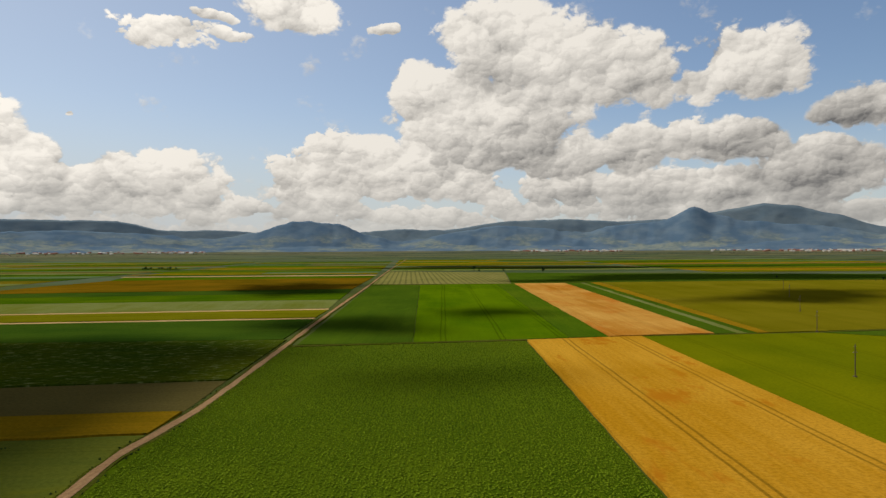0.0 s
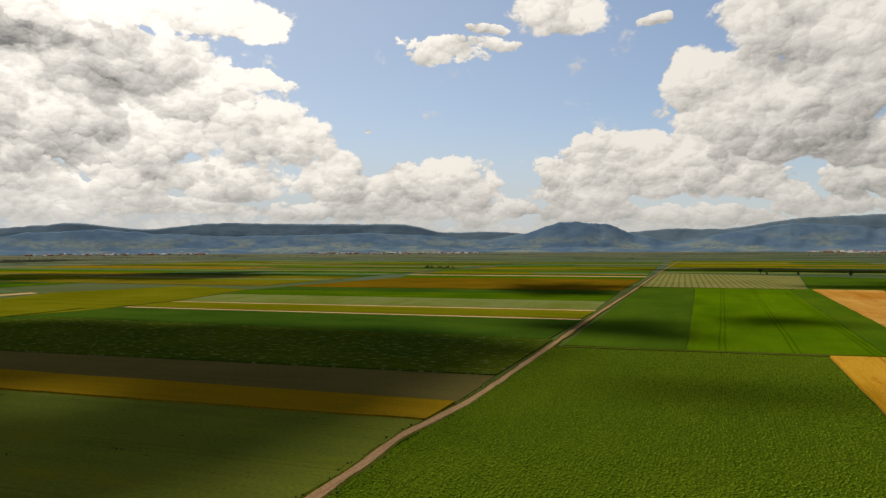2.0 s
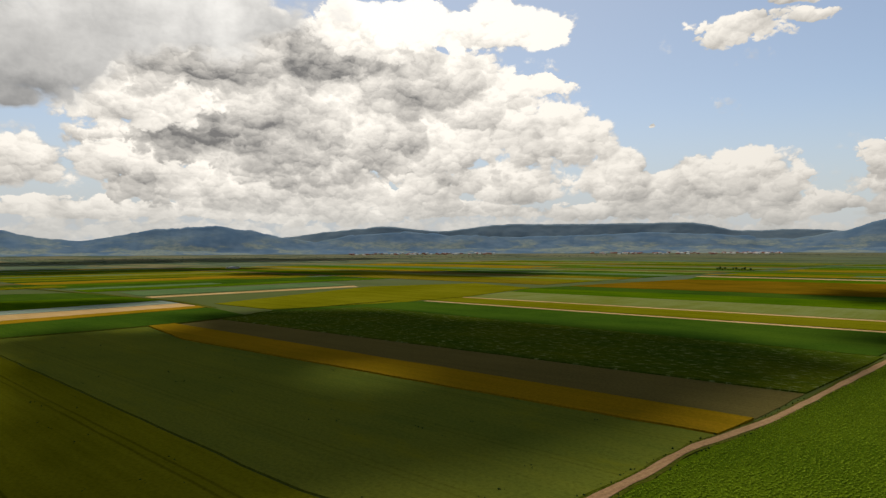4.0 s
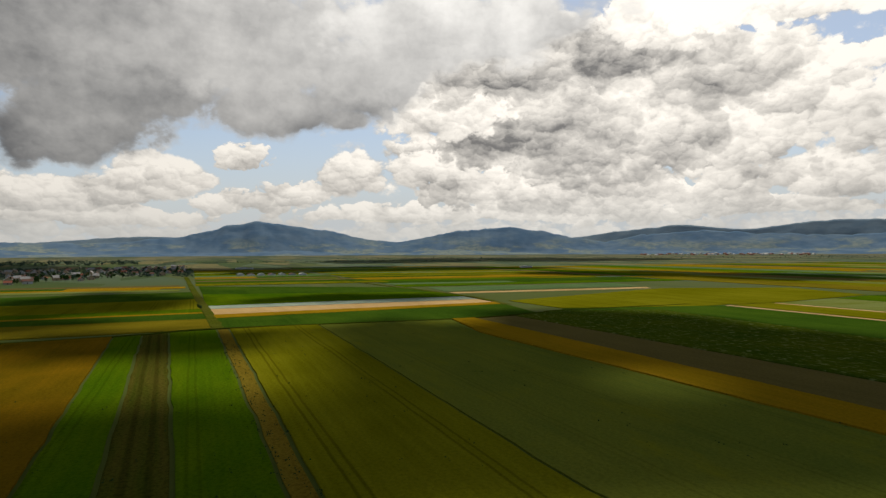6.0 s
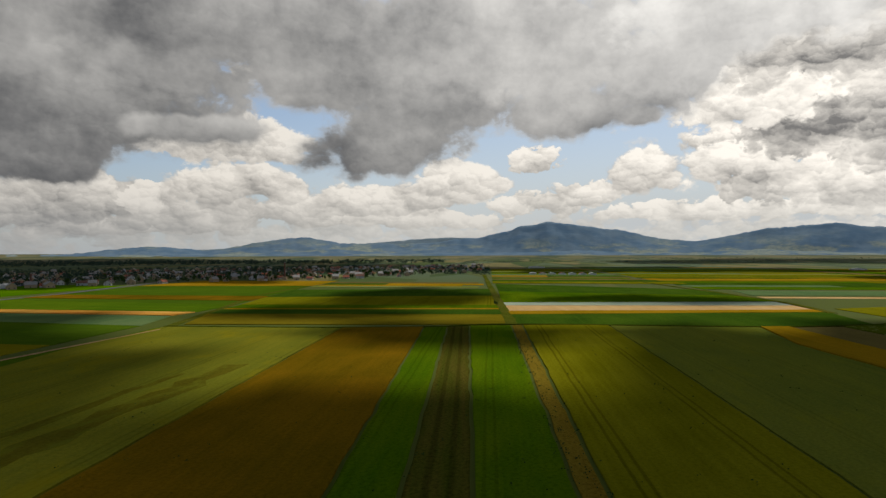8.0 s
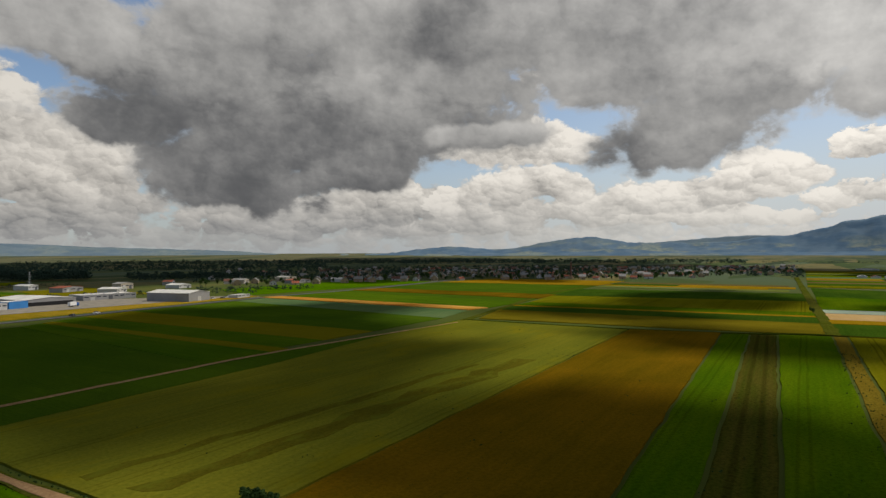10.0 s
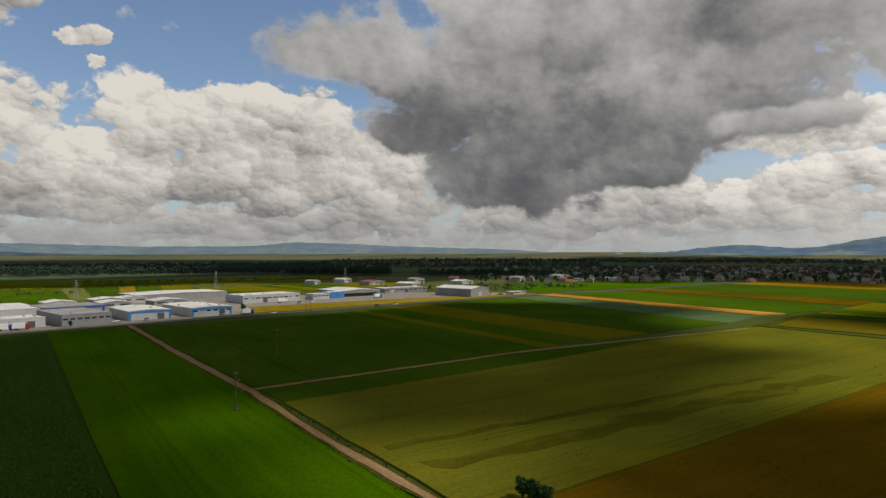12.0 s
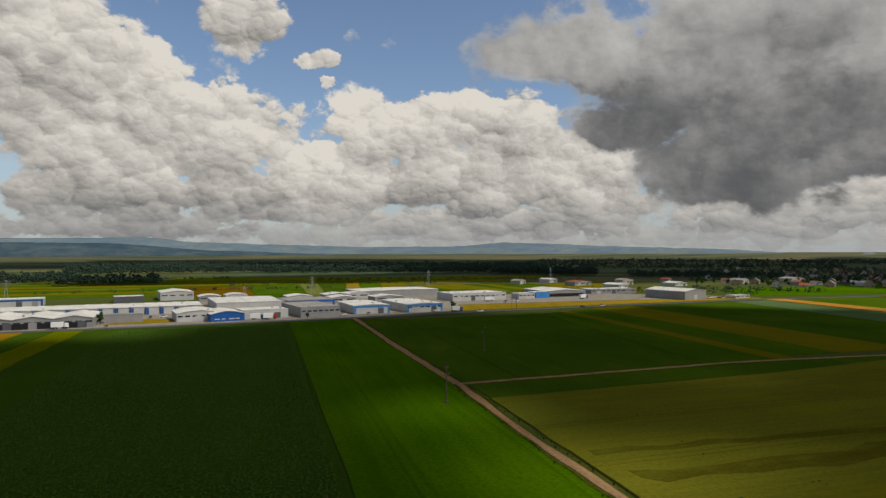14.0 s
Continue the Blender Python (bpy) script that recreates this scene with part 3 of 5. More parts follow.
def ridge(label, dist, depth, knots, seed, rough=1.0, skin=MOUNTAIN):
    """A chain of mountains round part of the horizon. knots: where its crest stands, degrees to the left and degrees up."""
    a0, a1 = knots[0][0] - 12, knots[-1][0] + 12
    cols, nrow = int((a1 - a0) / 0.2), 17
    verts, faces = [], []
    for i in range(cols + 1):
        a = a0 + (a1 - a0) * i / cols
        top = knots[0][1] if a < knots[0][0] else knots[-1][1]
        for (p, e), (q, g) in zip(knots, knots[1:]):
            if p <= a <= q:
                f = (a - p) / (q - p)
                top = e + (g - e) * (f * 0.5 + f * f * (3 - 2 * f) * 0.5)
        top += rough * (0.07 * noise.fractal((a * 0.8, seed, 0), 0.9, 2.2, 5) + 0.02 * noise.noise((a * 4.0, seed, 3)))
        edge = min(1, (a - a0) / 10, (a1 - a) / 10)
        top = -0.5 + (top + 0.5) * (edge * edge * (3 - 2 * edge))
        crest = 40 + math.tan(radians(top)) * dist
        for j in range(nrow):
            f = j / (nrow - 2)                       # 0 at the foot, 1 on the crest, beyond it the far side
            r = dist - depth * (1 - f)
            n = noise.fractal((a * 0.22, f * 1.2 + seed, 1.7), 1.0, 2.0, 3)
            spur = noise.fractal((a * 0.5 + f * 0.8, seed + 9, f * 0.6), 1.0, 2.0, 3)
            h = crest - rise(r)
            z = rise(r) - 4 + h * min(f, 1) ** 1.1 + h * (0.09 * n + 0.07 * spur) * math.sin(min(f, 1) * math.pi)
            if f > 1:
                z = crest * 0.8
            v = heading(a) * r
            verts.append((v.x, v.y, z))
    for i in range(cols):
        for j in range(nrow - 1):
            p = i * nrow + j
            faces.append((p, p + nrow, p + nrow + 1, p + 1))
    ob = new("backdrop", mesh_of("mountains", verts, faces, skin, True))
    return tagged(ob, label, "mountains", kind="structure")


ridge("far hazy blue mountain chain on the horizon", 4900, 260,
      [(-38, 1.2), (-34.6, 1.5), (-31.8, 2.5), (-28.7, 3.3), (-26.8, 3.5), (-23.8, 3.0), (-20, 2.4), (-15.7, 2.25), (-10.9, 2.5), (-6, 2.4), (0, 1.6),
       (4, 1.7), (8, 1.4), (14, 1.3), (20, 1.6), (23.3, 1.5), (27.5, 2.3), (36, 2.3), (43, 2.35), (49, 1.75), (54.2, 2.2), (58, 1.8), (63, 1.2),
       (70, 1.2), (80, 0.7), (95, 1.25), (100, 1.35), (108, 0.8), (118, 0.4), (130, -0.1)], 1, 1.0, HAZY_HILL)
ridge("wooded mountains tinted blue for haze, with bare lower meadows", 4600, 420,
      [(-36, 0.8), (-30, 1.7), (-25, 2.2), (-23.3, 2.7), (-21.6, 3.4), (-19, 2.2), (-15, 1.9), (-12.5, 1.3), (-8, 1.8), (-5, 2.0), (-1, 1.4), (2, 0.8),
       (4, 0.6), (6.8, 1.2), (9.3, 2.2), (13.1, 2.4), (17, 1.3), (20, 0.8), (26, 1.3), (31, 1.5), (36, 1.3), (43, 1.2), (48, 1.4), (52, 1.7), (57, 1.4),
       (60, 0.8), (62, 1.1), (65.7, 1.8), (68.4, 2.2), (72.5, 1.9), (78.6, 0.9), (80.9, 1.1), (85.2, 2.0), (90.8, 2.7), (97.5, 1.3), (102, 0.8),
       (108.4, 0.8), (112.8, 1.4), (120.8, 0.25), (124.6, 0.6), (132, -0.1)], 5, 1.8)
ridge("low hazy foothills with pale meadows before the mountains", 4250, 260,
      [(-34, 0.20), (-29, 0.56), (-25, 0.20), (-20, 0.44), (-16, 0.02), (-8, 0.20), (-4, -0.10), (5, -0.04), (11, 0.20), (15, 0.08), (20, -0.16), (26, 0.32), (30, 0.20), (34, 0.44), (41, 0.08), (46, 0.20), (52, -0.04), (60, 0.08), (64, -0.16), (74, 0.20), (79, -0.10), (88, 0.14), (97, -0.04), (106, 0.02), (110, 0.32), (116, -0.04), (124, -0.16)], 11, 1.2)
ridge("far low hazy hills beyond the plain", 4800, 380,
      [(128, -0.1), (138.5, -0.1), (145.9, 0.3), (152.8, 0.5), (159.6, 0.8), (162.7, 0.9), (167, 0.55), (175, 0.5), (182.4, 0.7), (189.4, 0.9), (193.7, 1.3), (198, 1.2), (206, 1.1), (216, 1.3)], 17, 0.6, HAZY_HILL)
ridge("long wooded hill, cloud shade in its dark colour, at the edge of the plain", 4400, 300, [(176, -0.2), (188, 0.2), (196, 0.8), (204, 0.85), (216, 0.7)], 23, 0.5, SHADED_HILL)
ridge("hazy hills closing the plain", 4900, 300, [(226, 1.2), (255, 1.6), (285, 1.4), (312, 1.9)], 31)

# ---------------------------------------------------------------- fields


def field(name, label, mat, corners, height=0.35, wobble=0.7, group=""):
    """One field: a stand of its crop as high as it grows, with an uneven border."""
    rim = []
    for (x0, y0), (x1, y1) in zip(corners, corners[1:] + corners[:1]):
        k = max(2, min(40, int(math.hypot(x1 - x0, y1 - y0) / 9)))
        for i in range(k):
            f = i / k
            x, y = x0 + (x1 - x0) * f, y0 + (y1 - y0) * f
            w = wobble if i else 0
            rim.append((x + w * noise.noise((x * 0.09, y * 0.09, 1)), y + w * noise.noise((x * 0.09, y * 0.09, 9))))
    k = len(rim)
    verts = [(x, y, height) for x, y in rim] + [(x, y, -0.2) for x, y in rim]
    faces = [tuple(range(k))] + [(i, i + k, (i + 1) % k + k, (i + 1) % k) for i in range(k)]
    me = mesh_of(name, verts, faces, mat)
    bm = bmesh.new()
    bm.from_mesh(me)
    bmesh.ops.recalc_face_normals(bm, faces=bm.faces)
    bm.to_mesh(me)
    bm.free()
    return tagged(new(name, me), label, "field", group, "structure")

G_FAR = "strip fields of the plain"
# to the right of the dirt road
field("potato_field", "leafy dark green potato field in tight rows beside a dirt track", POTATO, [(-62.2, 252), (35, 267), (35, 0), (-53.4, -10), (-57, 60), (-59.4, 100), (-60.6, 121), (-59.4, 145), (-59, 165), (-60.2, 200)], 0.25)
field("wheat_field", "ripe golden wheat field with wheel tracks", WHEAT, [(35.6, 267), (87, 277), (88, 0), (35.6, 0)], 0.8, 0.4)
field("grain_field", "smooth green grain field with overhead line poles", MEADOW, [(88, 277), (172, 287), (260, 230), (330, 40), (330, 0), (88.6, 0)], 0.5)
field("crop_field", "dark green crop wedge beside a grain field", DARK, [(174, 288), (205, 294), (400, 200), (340, 60), (263, 232)], 0.4)
field("crop_field", "dark green crop field beside a dirt track", DARK, [(-60, 259), (-13, 265), (-25, 676), (-76, 676)], 0.3)
field("grain_field", "bright green young grain field with wheel tracks", BRIGHT, [(-12.6, 265), (55, 276), (57, 686), (-24.6, 676)], 0.3)
field("crop_field", "mid green crop strip beside ripe wheat", GREEN, [(55.5, 276), (73, 278), (77, 686), (57.5, 686)], 0.4)
field("wheat_field", "reddish ripe wheat strip with pale patches", WHEAT_RED, [(73.5, 278), (123, 286), (133, 692), (77.5, 686)], 0.7, 0.5)
field("crop_field", "dark green crop strip beside ripe wheat", DARK, [(123.6, 286), (134, 288), (151, 700), (133.6, 692)], 0.4)
field("crop_field", "pale green crop strip between grain fields", PALEGREEN, [(134.5, 288), (139, 288), (156, 702), (151.5, 700)], 0.3)
field("crop_field", "dark green crop strip between grain fields", DARK, [(139.4, 288), (144, 289), (164, 702), (156.4, 702)], 0.3)
field("grain_field", "yellow green grain strip", GOLD, [(144.5, 289), (150, 290), (176, 708), (164.5, 702)], 0.4)
field("grain_field", "wide olive grain field turning yellow", OLIVE, [(150.6, 290), (207, 299), (420, 330), (640, 690), (520, 735), (178, 708)], 0.4)
field("crop_field", "straw coloured field with dark planted rows", crop("planted_rows", (0.19, 0.19, 0.05), (0.25, 0.235, 0.07), 3, (60, 20), 0.1, rows=0.35, row_width=6.5, grain=0.2),
      [(-76, 680), (74, 690), (97, 1000), (-90, 1060)], 0.3)
field("crop_field", "dark green crop field beside planted rows", DARK, [(75, 690), (249, 710), (251, 953), (98, 991)], 0.3)
field("crop_field", "dark green far crop field", DARK, [(250, 710), (520, 748), (650, 890), (252, 953)], 0.3)

# to the left of the dirt road, strips that end on it
field("crop_field", "dull grey green crop field bordering a golden strip", GREYGREEN, [(-63.4, 133), (-293, 100), (-356, 104), (-354, 28), (-95, 52), (-59.6, 60)], 0.3)
field("grain_field", "narrow golden grain strip", GOLD, [(-63.6, 152), (-63.4, 133.6), (-293, 101), (-357, 105), (-359, 119)], 0.6)
field("stubble_field", "grey brown stubble strip", BROWN, [(-65.4, 189), (-63.6, 153), (-359, 120), (-365, 147)], 0.12)
field("crop_field", "dark weedy crop field with pale flowering streaks", WEEDY, [(-68, 273), (-65.4, 190), (-365, 148), (-388, 190), (-370, 253)], 0.4)
field("crop_field", "dark blue green crop wedge beside a weedy field", DARK_W, [(-72, 353), (-70, 274), (-370, 254), (-389, 191), (-398, 196), (-384, 315)], 0.35)
field("stubble_field", "thin pale straw strip", STRAW, [(-73, 360), (-72.5, 354), (-384, 317), (-386, 322)], 0.2, 0.3)
field("grain_field", "olive grain strip between pale straw strips", OLIVE_W, [(-74, 406), (-73, 361), (-386, 323), (-390, 362)], 0.4)
field("stubble_field", "thin pale straw strip", STRAW, [(-75, 415), (-74, 407), (-390, 363), (-392, 369)], 0.2, 0.3)
field("crop_field", "pale green crop strip", PALEGREEN, [(-80, 484), (-75, 416), (-392, 370), (-412, 446)], 0.3)
field("crop_field", "yellow green crop strip", GREEN_W, [(-84, 556), (-80, 485), (-412, 447), (-431, 504)], 0.3)
field("crop_field", "dark green crop strip", DARK_W, [(-88, 612), (-84, 557), (-431, 505), (-428, 556)], 0.3)
field("grain_field", "brown golden grain field", AMBER, [(-94, 835), (-88, 613), (-428, 557), (-412, 780)], 0.5)
field("crop_field", "green crop strip", GREEN_W, [(-96, 905), (-94, 836), (-412, 781), (-440, 870)], 0.3)
field("stubble_field", "thin pale straw strip", STRAW, [(-98, 935), (-96, 907), (-447, 878), (-450, 896)], 0.2, 0.4)
field("grain_field", "yellow green grain land beyond straw strips", OLIVE_W, [(-394, 371), (-391, 322), (-386, 300), (-402, 197), (-475, 187), (-580, 400), (-545, 530), (-435, 505)], 0.35)

# strips that run away towards the village, up to the cross track
field("grain_field", "grey green grain field with yellow tracks", GREYOLIVE, [(-47.6, -166), (-100, -174), (-153, -182.4), (-231, -200.5), (-312, -208), (-318, -112), (-90, -84), (-52.6, -80)], 0.4)
field("grain_field", "amber grain field, thin and brown in places", AMBER, [(-319, -111), (-330, -70), (-98, -38), (-54, -30), (-52, -79), (-90, -83)], 0.5)
field("crop_field", "green crop strip", GREEN_W, [(-330.6, -69), (-333, -58), (-100, -26), (-54, -18), (-54, -29), (-98, -37)], 0.3)
field("fallow_strip", "grey fallow strip with rough rows", FALLOW, [(-333.5, -57), (-339, -47), (-102, -14), (-54, -6), (-54, -17), (-100, -25)], 0.15)
field("crop_field", "fresh green crop strip", GREEN_W, [(-339.5, -46), (-345, -25), (-105, 3), (-54, 10), (-54, -5), (-102, -13)], 0.35)
field("crop_strip", "brownish worn strip between crops", crop("worn_strip", (0.16, 0.11, 0.012), (0.20, 0.15, 0.016), 96, (30, 4), 0.3, grain=0.4, spots=0.8, spot_colour=(0.035, 0.045, 0.01)),
      [(-345.6, -24), (-346, -19), (-106, 8), (-54, 15), (-54, 11), (-105, 4)], 0.2)
field("grain_field", "olive green grain field with darker wheel lines", OLIVE_W, [(-346.5, -18), (-354, 27), (-95, 51), (-60, 58), (-56, 16), (-106, 9)], 0.4)

# beyond the cross track
field("grain_field", "dull golden grain strip", OCHRE, [(-322, -204), (-348, -28), (-402, -33), (-380, -224)], 0.4)
field("crop_field", "dark green crop strip", DARK_W, [(-381, -224), (-403, -33), (-440, -38), (-412, -232)], 0.3)
field("stubble_field", "narrow straw strip", GOLD, [(-413, -232), (-441, -38), (-449, -39), (-420, -233)], 0.3)
field("crop_field", "green crop strip", GREEN_W, [(-421, -233), (-450, -39), (-474, -42), (-451, -238)], 0.3)
field("grain_field", "yellow lit grain strip", OLIVE_W, [(-452, -238), (-475, -42), (-576, -54), (-530, -256)], 0.3)
field("crop_field", "dark green crop strip", DARK_W, [(-531, -256), (-577, -54), (-680, -68), (-640, -276)], 0.3)
field("crop_field", "dark blue green crop strip along a cross track", DARK_W, [(-352, -22), (-357, 103), (-366, 147), (-378, 168), (-448, 172), (-405, -30)], 0.3)
field("grain_field", "thin golden strip", GOLD, [(-405.6, -30), (-449, 172), (-466, 171), (-428, -33)], 0.4)
field("stubble_field", "pale pinkish straw strip", STRAW, [(-428.6, -33), (-467, 171), (-500, 169), (-472, -39)], 0.2)
field("crop_field", "pale bluish crop strip", PALEBLUE, [(-473, -39), (-501, 169), (-534, 167), (-499, -43)], 0.3)
field("crop_field", "deep green crop strip", GREEN_W, [(-500, -43), (-535, 167), (-600, 162), (-640, -58)], 0.35)
field("crop_field", "dark green crop strip", DARK_W, [(-641, -58), (-601, 162), (-690, 150), (-790, -76)], 0.3)
field("stubble_field", "pale straw strip", STRAW, [(-575, 172), (-585, 390), (-606, 398), (-592, 171)], 0.2)
field("crop_field", "pale bluish crop strip", BLUEGREEN, [(-608, 172), (-622, 400), (-690, 410), (-680, 172)], 0.3)

# beyond the road behind the camera
field("grass_field", "lush bright green grass field beside a dirt track", GRASS, [(12, -371), (-23, -379), (-31.6, -288), (-35.6, -245), (-41.6, -187), (-43.3, -147), (-44.9, -121), (-47.4, -92), (-51, -12), (-8, -12), (-7, -104)], 0.25, 0.4)
field("maize_field", "dark green maize field in tight rows", MAIZE, [(113, -357), (12.6, -371), (-6.6, -104), (-7.6, -12), (60, -12), (96, -180)], 0.3, 0.3)
field("grain_field", "narrow yellow green strip", MEADOW, [(126, -355), (114, -357), (97, -180), (61, -12), (72, -12), (112, -200)], 0.3)
field("crop_field", "dark green crop strip", DARK, [(139, -352), (127, -355), (113, -200), (73, -12), (92, -12), (130, -220)], 0.3)
field("grain_field", "golden grain strip", GOLD, [(168, -346), (140, -352), (131, -220), (93, -12), (150, -12), (180, -150)], 0.4)
field("crop_field", "dark green crop field beside a farm track", DARK, [(-29, -377), (-52, -374), (-64, -191.4), (-45.6, -188.6), (-36, -287)], 0.3)
field("crop_field", "deep green crop field beside a farm track", DARK, [(-52.6, -374), (-146, -387), (-136, -201.4), (-64.6, -191.8)], 0.3)
field("crop_field", "mid green crop strip", GREEN, [(-146.6, -387), (-161, -396), (-167, -205), (-136.6, -201.8)], 0.35)
field("grain_field", "narrow olive strip", OLIVE, [(-161.5, -396), (-169, -401), (-177, -206), (-167.5, -205.4)], 0.4)
field("crop_field", "green crop strip", GREEN, [(-169.5, -401), (-192, -414), (-203, -213), (-177.5, -211)], 0.3)
field("grain_field", "dull golden olive strip", OLIVE, [(-192.5, -414), (-229, -426), (-240, -216), (-203.5, -213)], 0.4)
field("crop_field", "dark green crop strip", DARK, [(-229.5, -426), (-326, -444), (-312, -224), (-240.5, -216)], 0.3)
field("crop_field", "pale green crop strip", BLUEGREEN, [(-326.5, -444), (-364, -452), (-364, -240), (-312.5, -224)], 0.3)
field("wheat_field", "orange ripe wheat strip", WHEAT_RED, [(-366, -462), (-386, -459), (-388, -238), (-366, -241)], 0.6)
field("crop_field", "green crop strip beside orange wheat", GREEN, [(-387, -459), (-468, -468), (-449, -242), (-389, -238)], 0.3)
field("crop_field", "dark green crop strip", DARK, [(-468.5, -468), (-489, -472), (-487, -250), (-449.5, -242)], 0.3)
field("wheat_field", "brown orange wheat strip", AMBER, [(-490, -472), (-533, -470), (-540, -258), (-488, -249)], 0.5)
field("crop_field", "dark green crop strip", DARK, [(-534, -470), (-683, -494), (-714, -288), (-541, -260)], 0.3)
field("grain_field", "golden grain field beside the village", GOLD, [(-684, -494), (-820, -490), (-837, -299), (-715, -287)], 0.5)
field("crop_field", "dark green crop strip along a farm track", DARK, [(-46, -184.4), (-48.3, -167), (-100, -175.4), (-153, -183.4), (-231, -201.4), (-308, -209.6), (-299, -204), (-170, -202), (-120, -196.4), (-78, -190.2)], 0.25)
field("grass_field", "golden dry grass between the road and factory yards", DRY, [(-95, -420), (-375, -474), (-378, -492), (-255, -480), (-110, -466)], 0.3)
field("grass_field", "sunlit green meadow beyond the warehouses", GRASS, [(-380, -496), (-690, -510), (-700, -640), (-420, -600)], 0.3)
field("grass_field", "sunlit olive meadow beyond the factories", OLIVE, [(-262, -590), (-345, -600), (-360, -760), (-280, -745)], 0.3)

# further strips, in rows across the plain
rng = random.Random(4)
FAR_CROPS = [GREEN_W, DARK_W, OLIVE_W, BLUEGREEN, OCHRE, GREEN_W, BROWN, OLIVE_W, DARK_W, PALEGREEN, GOLD]
FAR_WORDS = {GREEN_W: "green crop strip", DARK_W: "dark green crop strip", OLIVE_W: "olive grain strip", BLUEGREEN: "blue green crop strip",
             GOLD: "golden grain strip", GRASS: "lush grass strip", DRY: "dry grass strip", PALEGREEN: "pale green crop strip", BROWN: "brown stubble strip", OCHRE: "ochre grain strip", GREEN: "green crop strip", DARK: "dark green crop strip", OLIVE: "olive grain strip"}


def strips(origin, along, across, length, total, crops, wmin, wmax, up=0.3):
    """Neighbouring strips of different crops, laid side by side away from the origin."""
    ox, oy = origin
    ax, ay = heading(along).xy
    bx, by = heading(across).xy
    d, last = 0.0, None
    while d < total:
        w = rng.uniform(wmin, wmax)
        mat = rng.choice([c for c in crops if c != last])
        last = mat
        n = rng.choice((1, 1, 2))
        l0 = 0
        for i in range(n):
            l1 = length * (i + 1) / n + (rng.uniform(-60, 60) if i < n - 1 else rng.uniform(-25, 25))
            m2 = mat if i == 0 else rng.choice(crops)
            q = [(ox + ax * l + bx * e, oy + ay * l + by * e) for l, e in ((l0, d), (l1 - 2, d), (l1 - 2, d + w - 0.8), (l0, d + w - 0.8))]
            field("crop_field", FAR_WORDS[m2] + " far out on the plain", m2, q, up, 1.5, G_FAR)
            l0 = l1
        d += w


strips((-100, 945), 95, 3, 360, 900, FAR_CROPS, 22, 75)
strips((-465, 560), 95, 3, 420, 1300, FAR_CROPS, 22, 75, 0.4)
strips((-885, 480), 95, 3, 640, 1400, FAR_CROPS, 30, 90, 0.2)
strips((-90, 1080), 274, 3, 480, 900, FAR_CROPS, 25, 85)
strips((420, 980), 274, 3, 700, 900, FAR_CROPS, 25, 85, 0.4)
strips((-700, 150), 3, 96, 380, 900, FAR_CROPS, 22, 60)
strips((-800, -80), 3, 96, 220, 700, FAR_CROPS, 22, 60, 0.45)
strips((-690, -280), 3, 96, 190, 90, FAR_CROPS, 22, 40)
strips((330, -590), 98, 188, 260, 150, [GREEN, OLIVE, DARK], 24, 50)
strips((75, -585), 188, 98, 150, 330, [OLIVE, GREEN, DARK, GREEN], 14, 34, 0.42)
field("crop_field", "brown ripening field behind the long sheds", AMBER, [(103, -588), (46, -580), (72, -760), (150, -790)], 0.6, 2.5)
field("crop_field", "bright green field behind the long sheds", GREEN, [(45, -580), (3, -592), (15, -800), (71, -760)], 0.6, 1.5)
field("crop_field", "pale green narrow strip behind the halls", PALEGREEN, [(2, -592), (-14, -598), (-8, -815), (14, -805)], 0.6, 1.2)
field("crop_field", "dark green strip behind the halls", DARK, [(-15, -600), (-33, -600), (-42, -815), (-9, -815)], 0.6, 1.2)
field("crop_field", "dry yellow strip behind the halls", DRY, [(-34, -602), (-46, -602), (-60, -815), (-43, -815)], 0.6, 1.2)
field("crop_field", "green strip behind the halls", GREEN, [(-47, -606), (-68, -606), (-86, -815), (-61, -815)], 0.6, 1.2)
field("crop_field", "yellow green strip behind the halls", OLIVE, [(-69, -608), (-96, -608), (-118, -800), (-87, -815)], 0.6, 1.2)
field("meadow_field", "yellow green meadow before the woods", MEADOW, [(190, -930), (-330, -900), (-380, -985), (210, -1040)], 0.6, 4.0)
strips((340, -745), 98, 188, 640, 170, [OLIVE, GREEN, OLIVE], 22, 44, 0.2)

# ---------------------------------------------------------------- tracks and roads


def ribbon(name, label, mat, points, width, z, category="track", jitter=0.35, crown=0.06):
    """A track along a smooth line through the points, with a slightly raised middle and uneven edges."""
    pts = [Vector((x, y, 0)) for x, y in points]
    line = []
    for i in range(len(pts) - 1):
        p0, p1, p2, p3 = pts[max(i - 1, 0)], pts[i], pts[i + 1], pts[min(i + 2, len(pts) - 1)]
        k = max(3, min(60, int((p2 - p1).length / 4)))
        for j in range(k):
            t = j / k
            line.append(0.5 * (2 * p1 + (p2 - p0) * t + (2 * p0 - 5 * p1 + 4 * p2 - p3) * t * t + (3 * p1 - p0 - 3 * p2 + p3) * t ** 3))
    line.append(pts[-1])
    verts, faces = [], []
    for i, p in enumerate(line):
        d = (line[min(i + 1, len(line) - 1)] - line[max(i - 1, 0)]).normalized()
        side = Vector((d.y, -d.x, 0))
        for f, dz in ((-0.5, -0.3), (-0.5, 0), (-0.28, crown * 0.3), (0, crown), (0.28, crown * 0.3), (0.5, 0), (0.5, -0.3)):
            w = f * (width + jitter * noise.noise((p.x * 0.13, p.y * 0.13, f * 5)))
            verts.append((*(p + side * w).xy, z + dz))
    for i in range(len(line) - 1):
        for j in range(6):
            a = i * 7 + j
            faces.append((a, a + 7, a + 8, a + 1))
    return tagged(new(name, mesh_of(name, verts, faces, mat)), label, category, kind="structure")


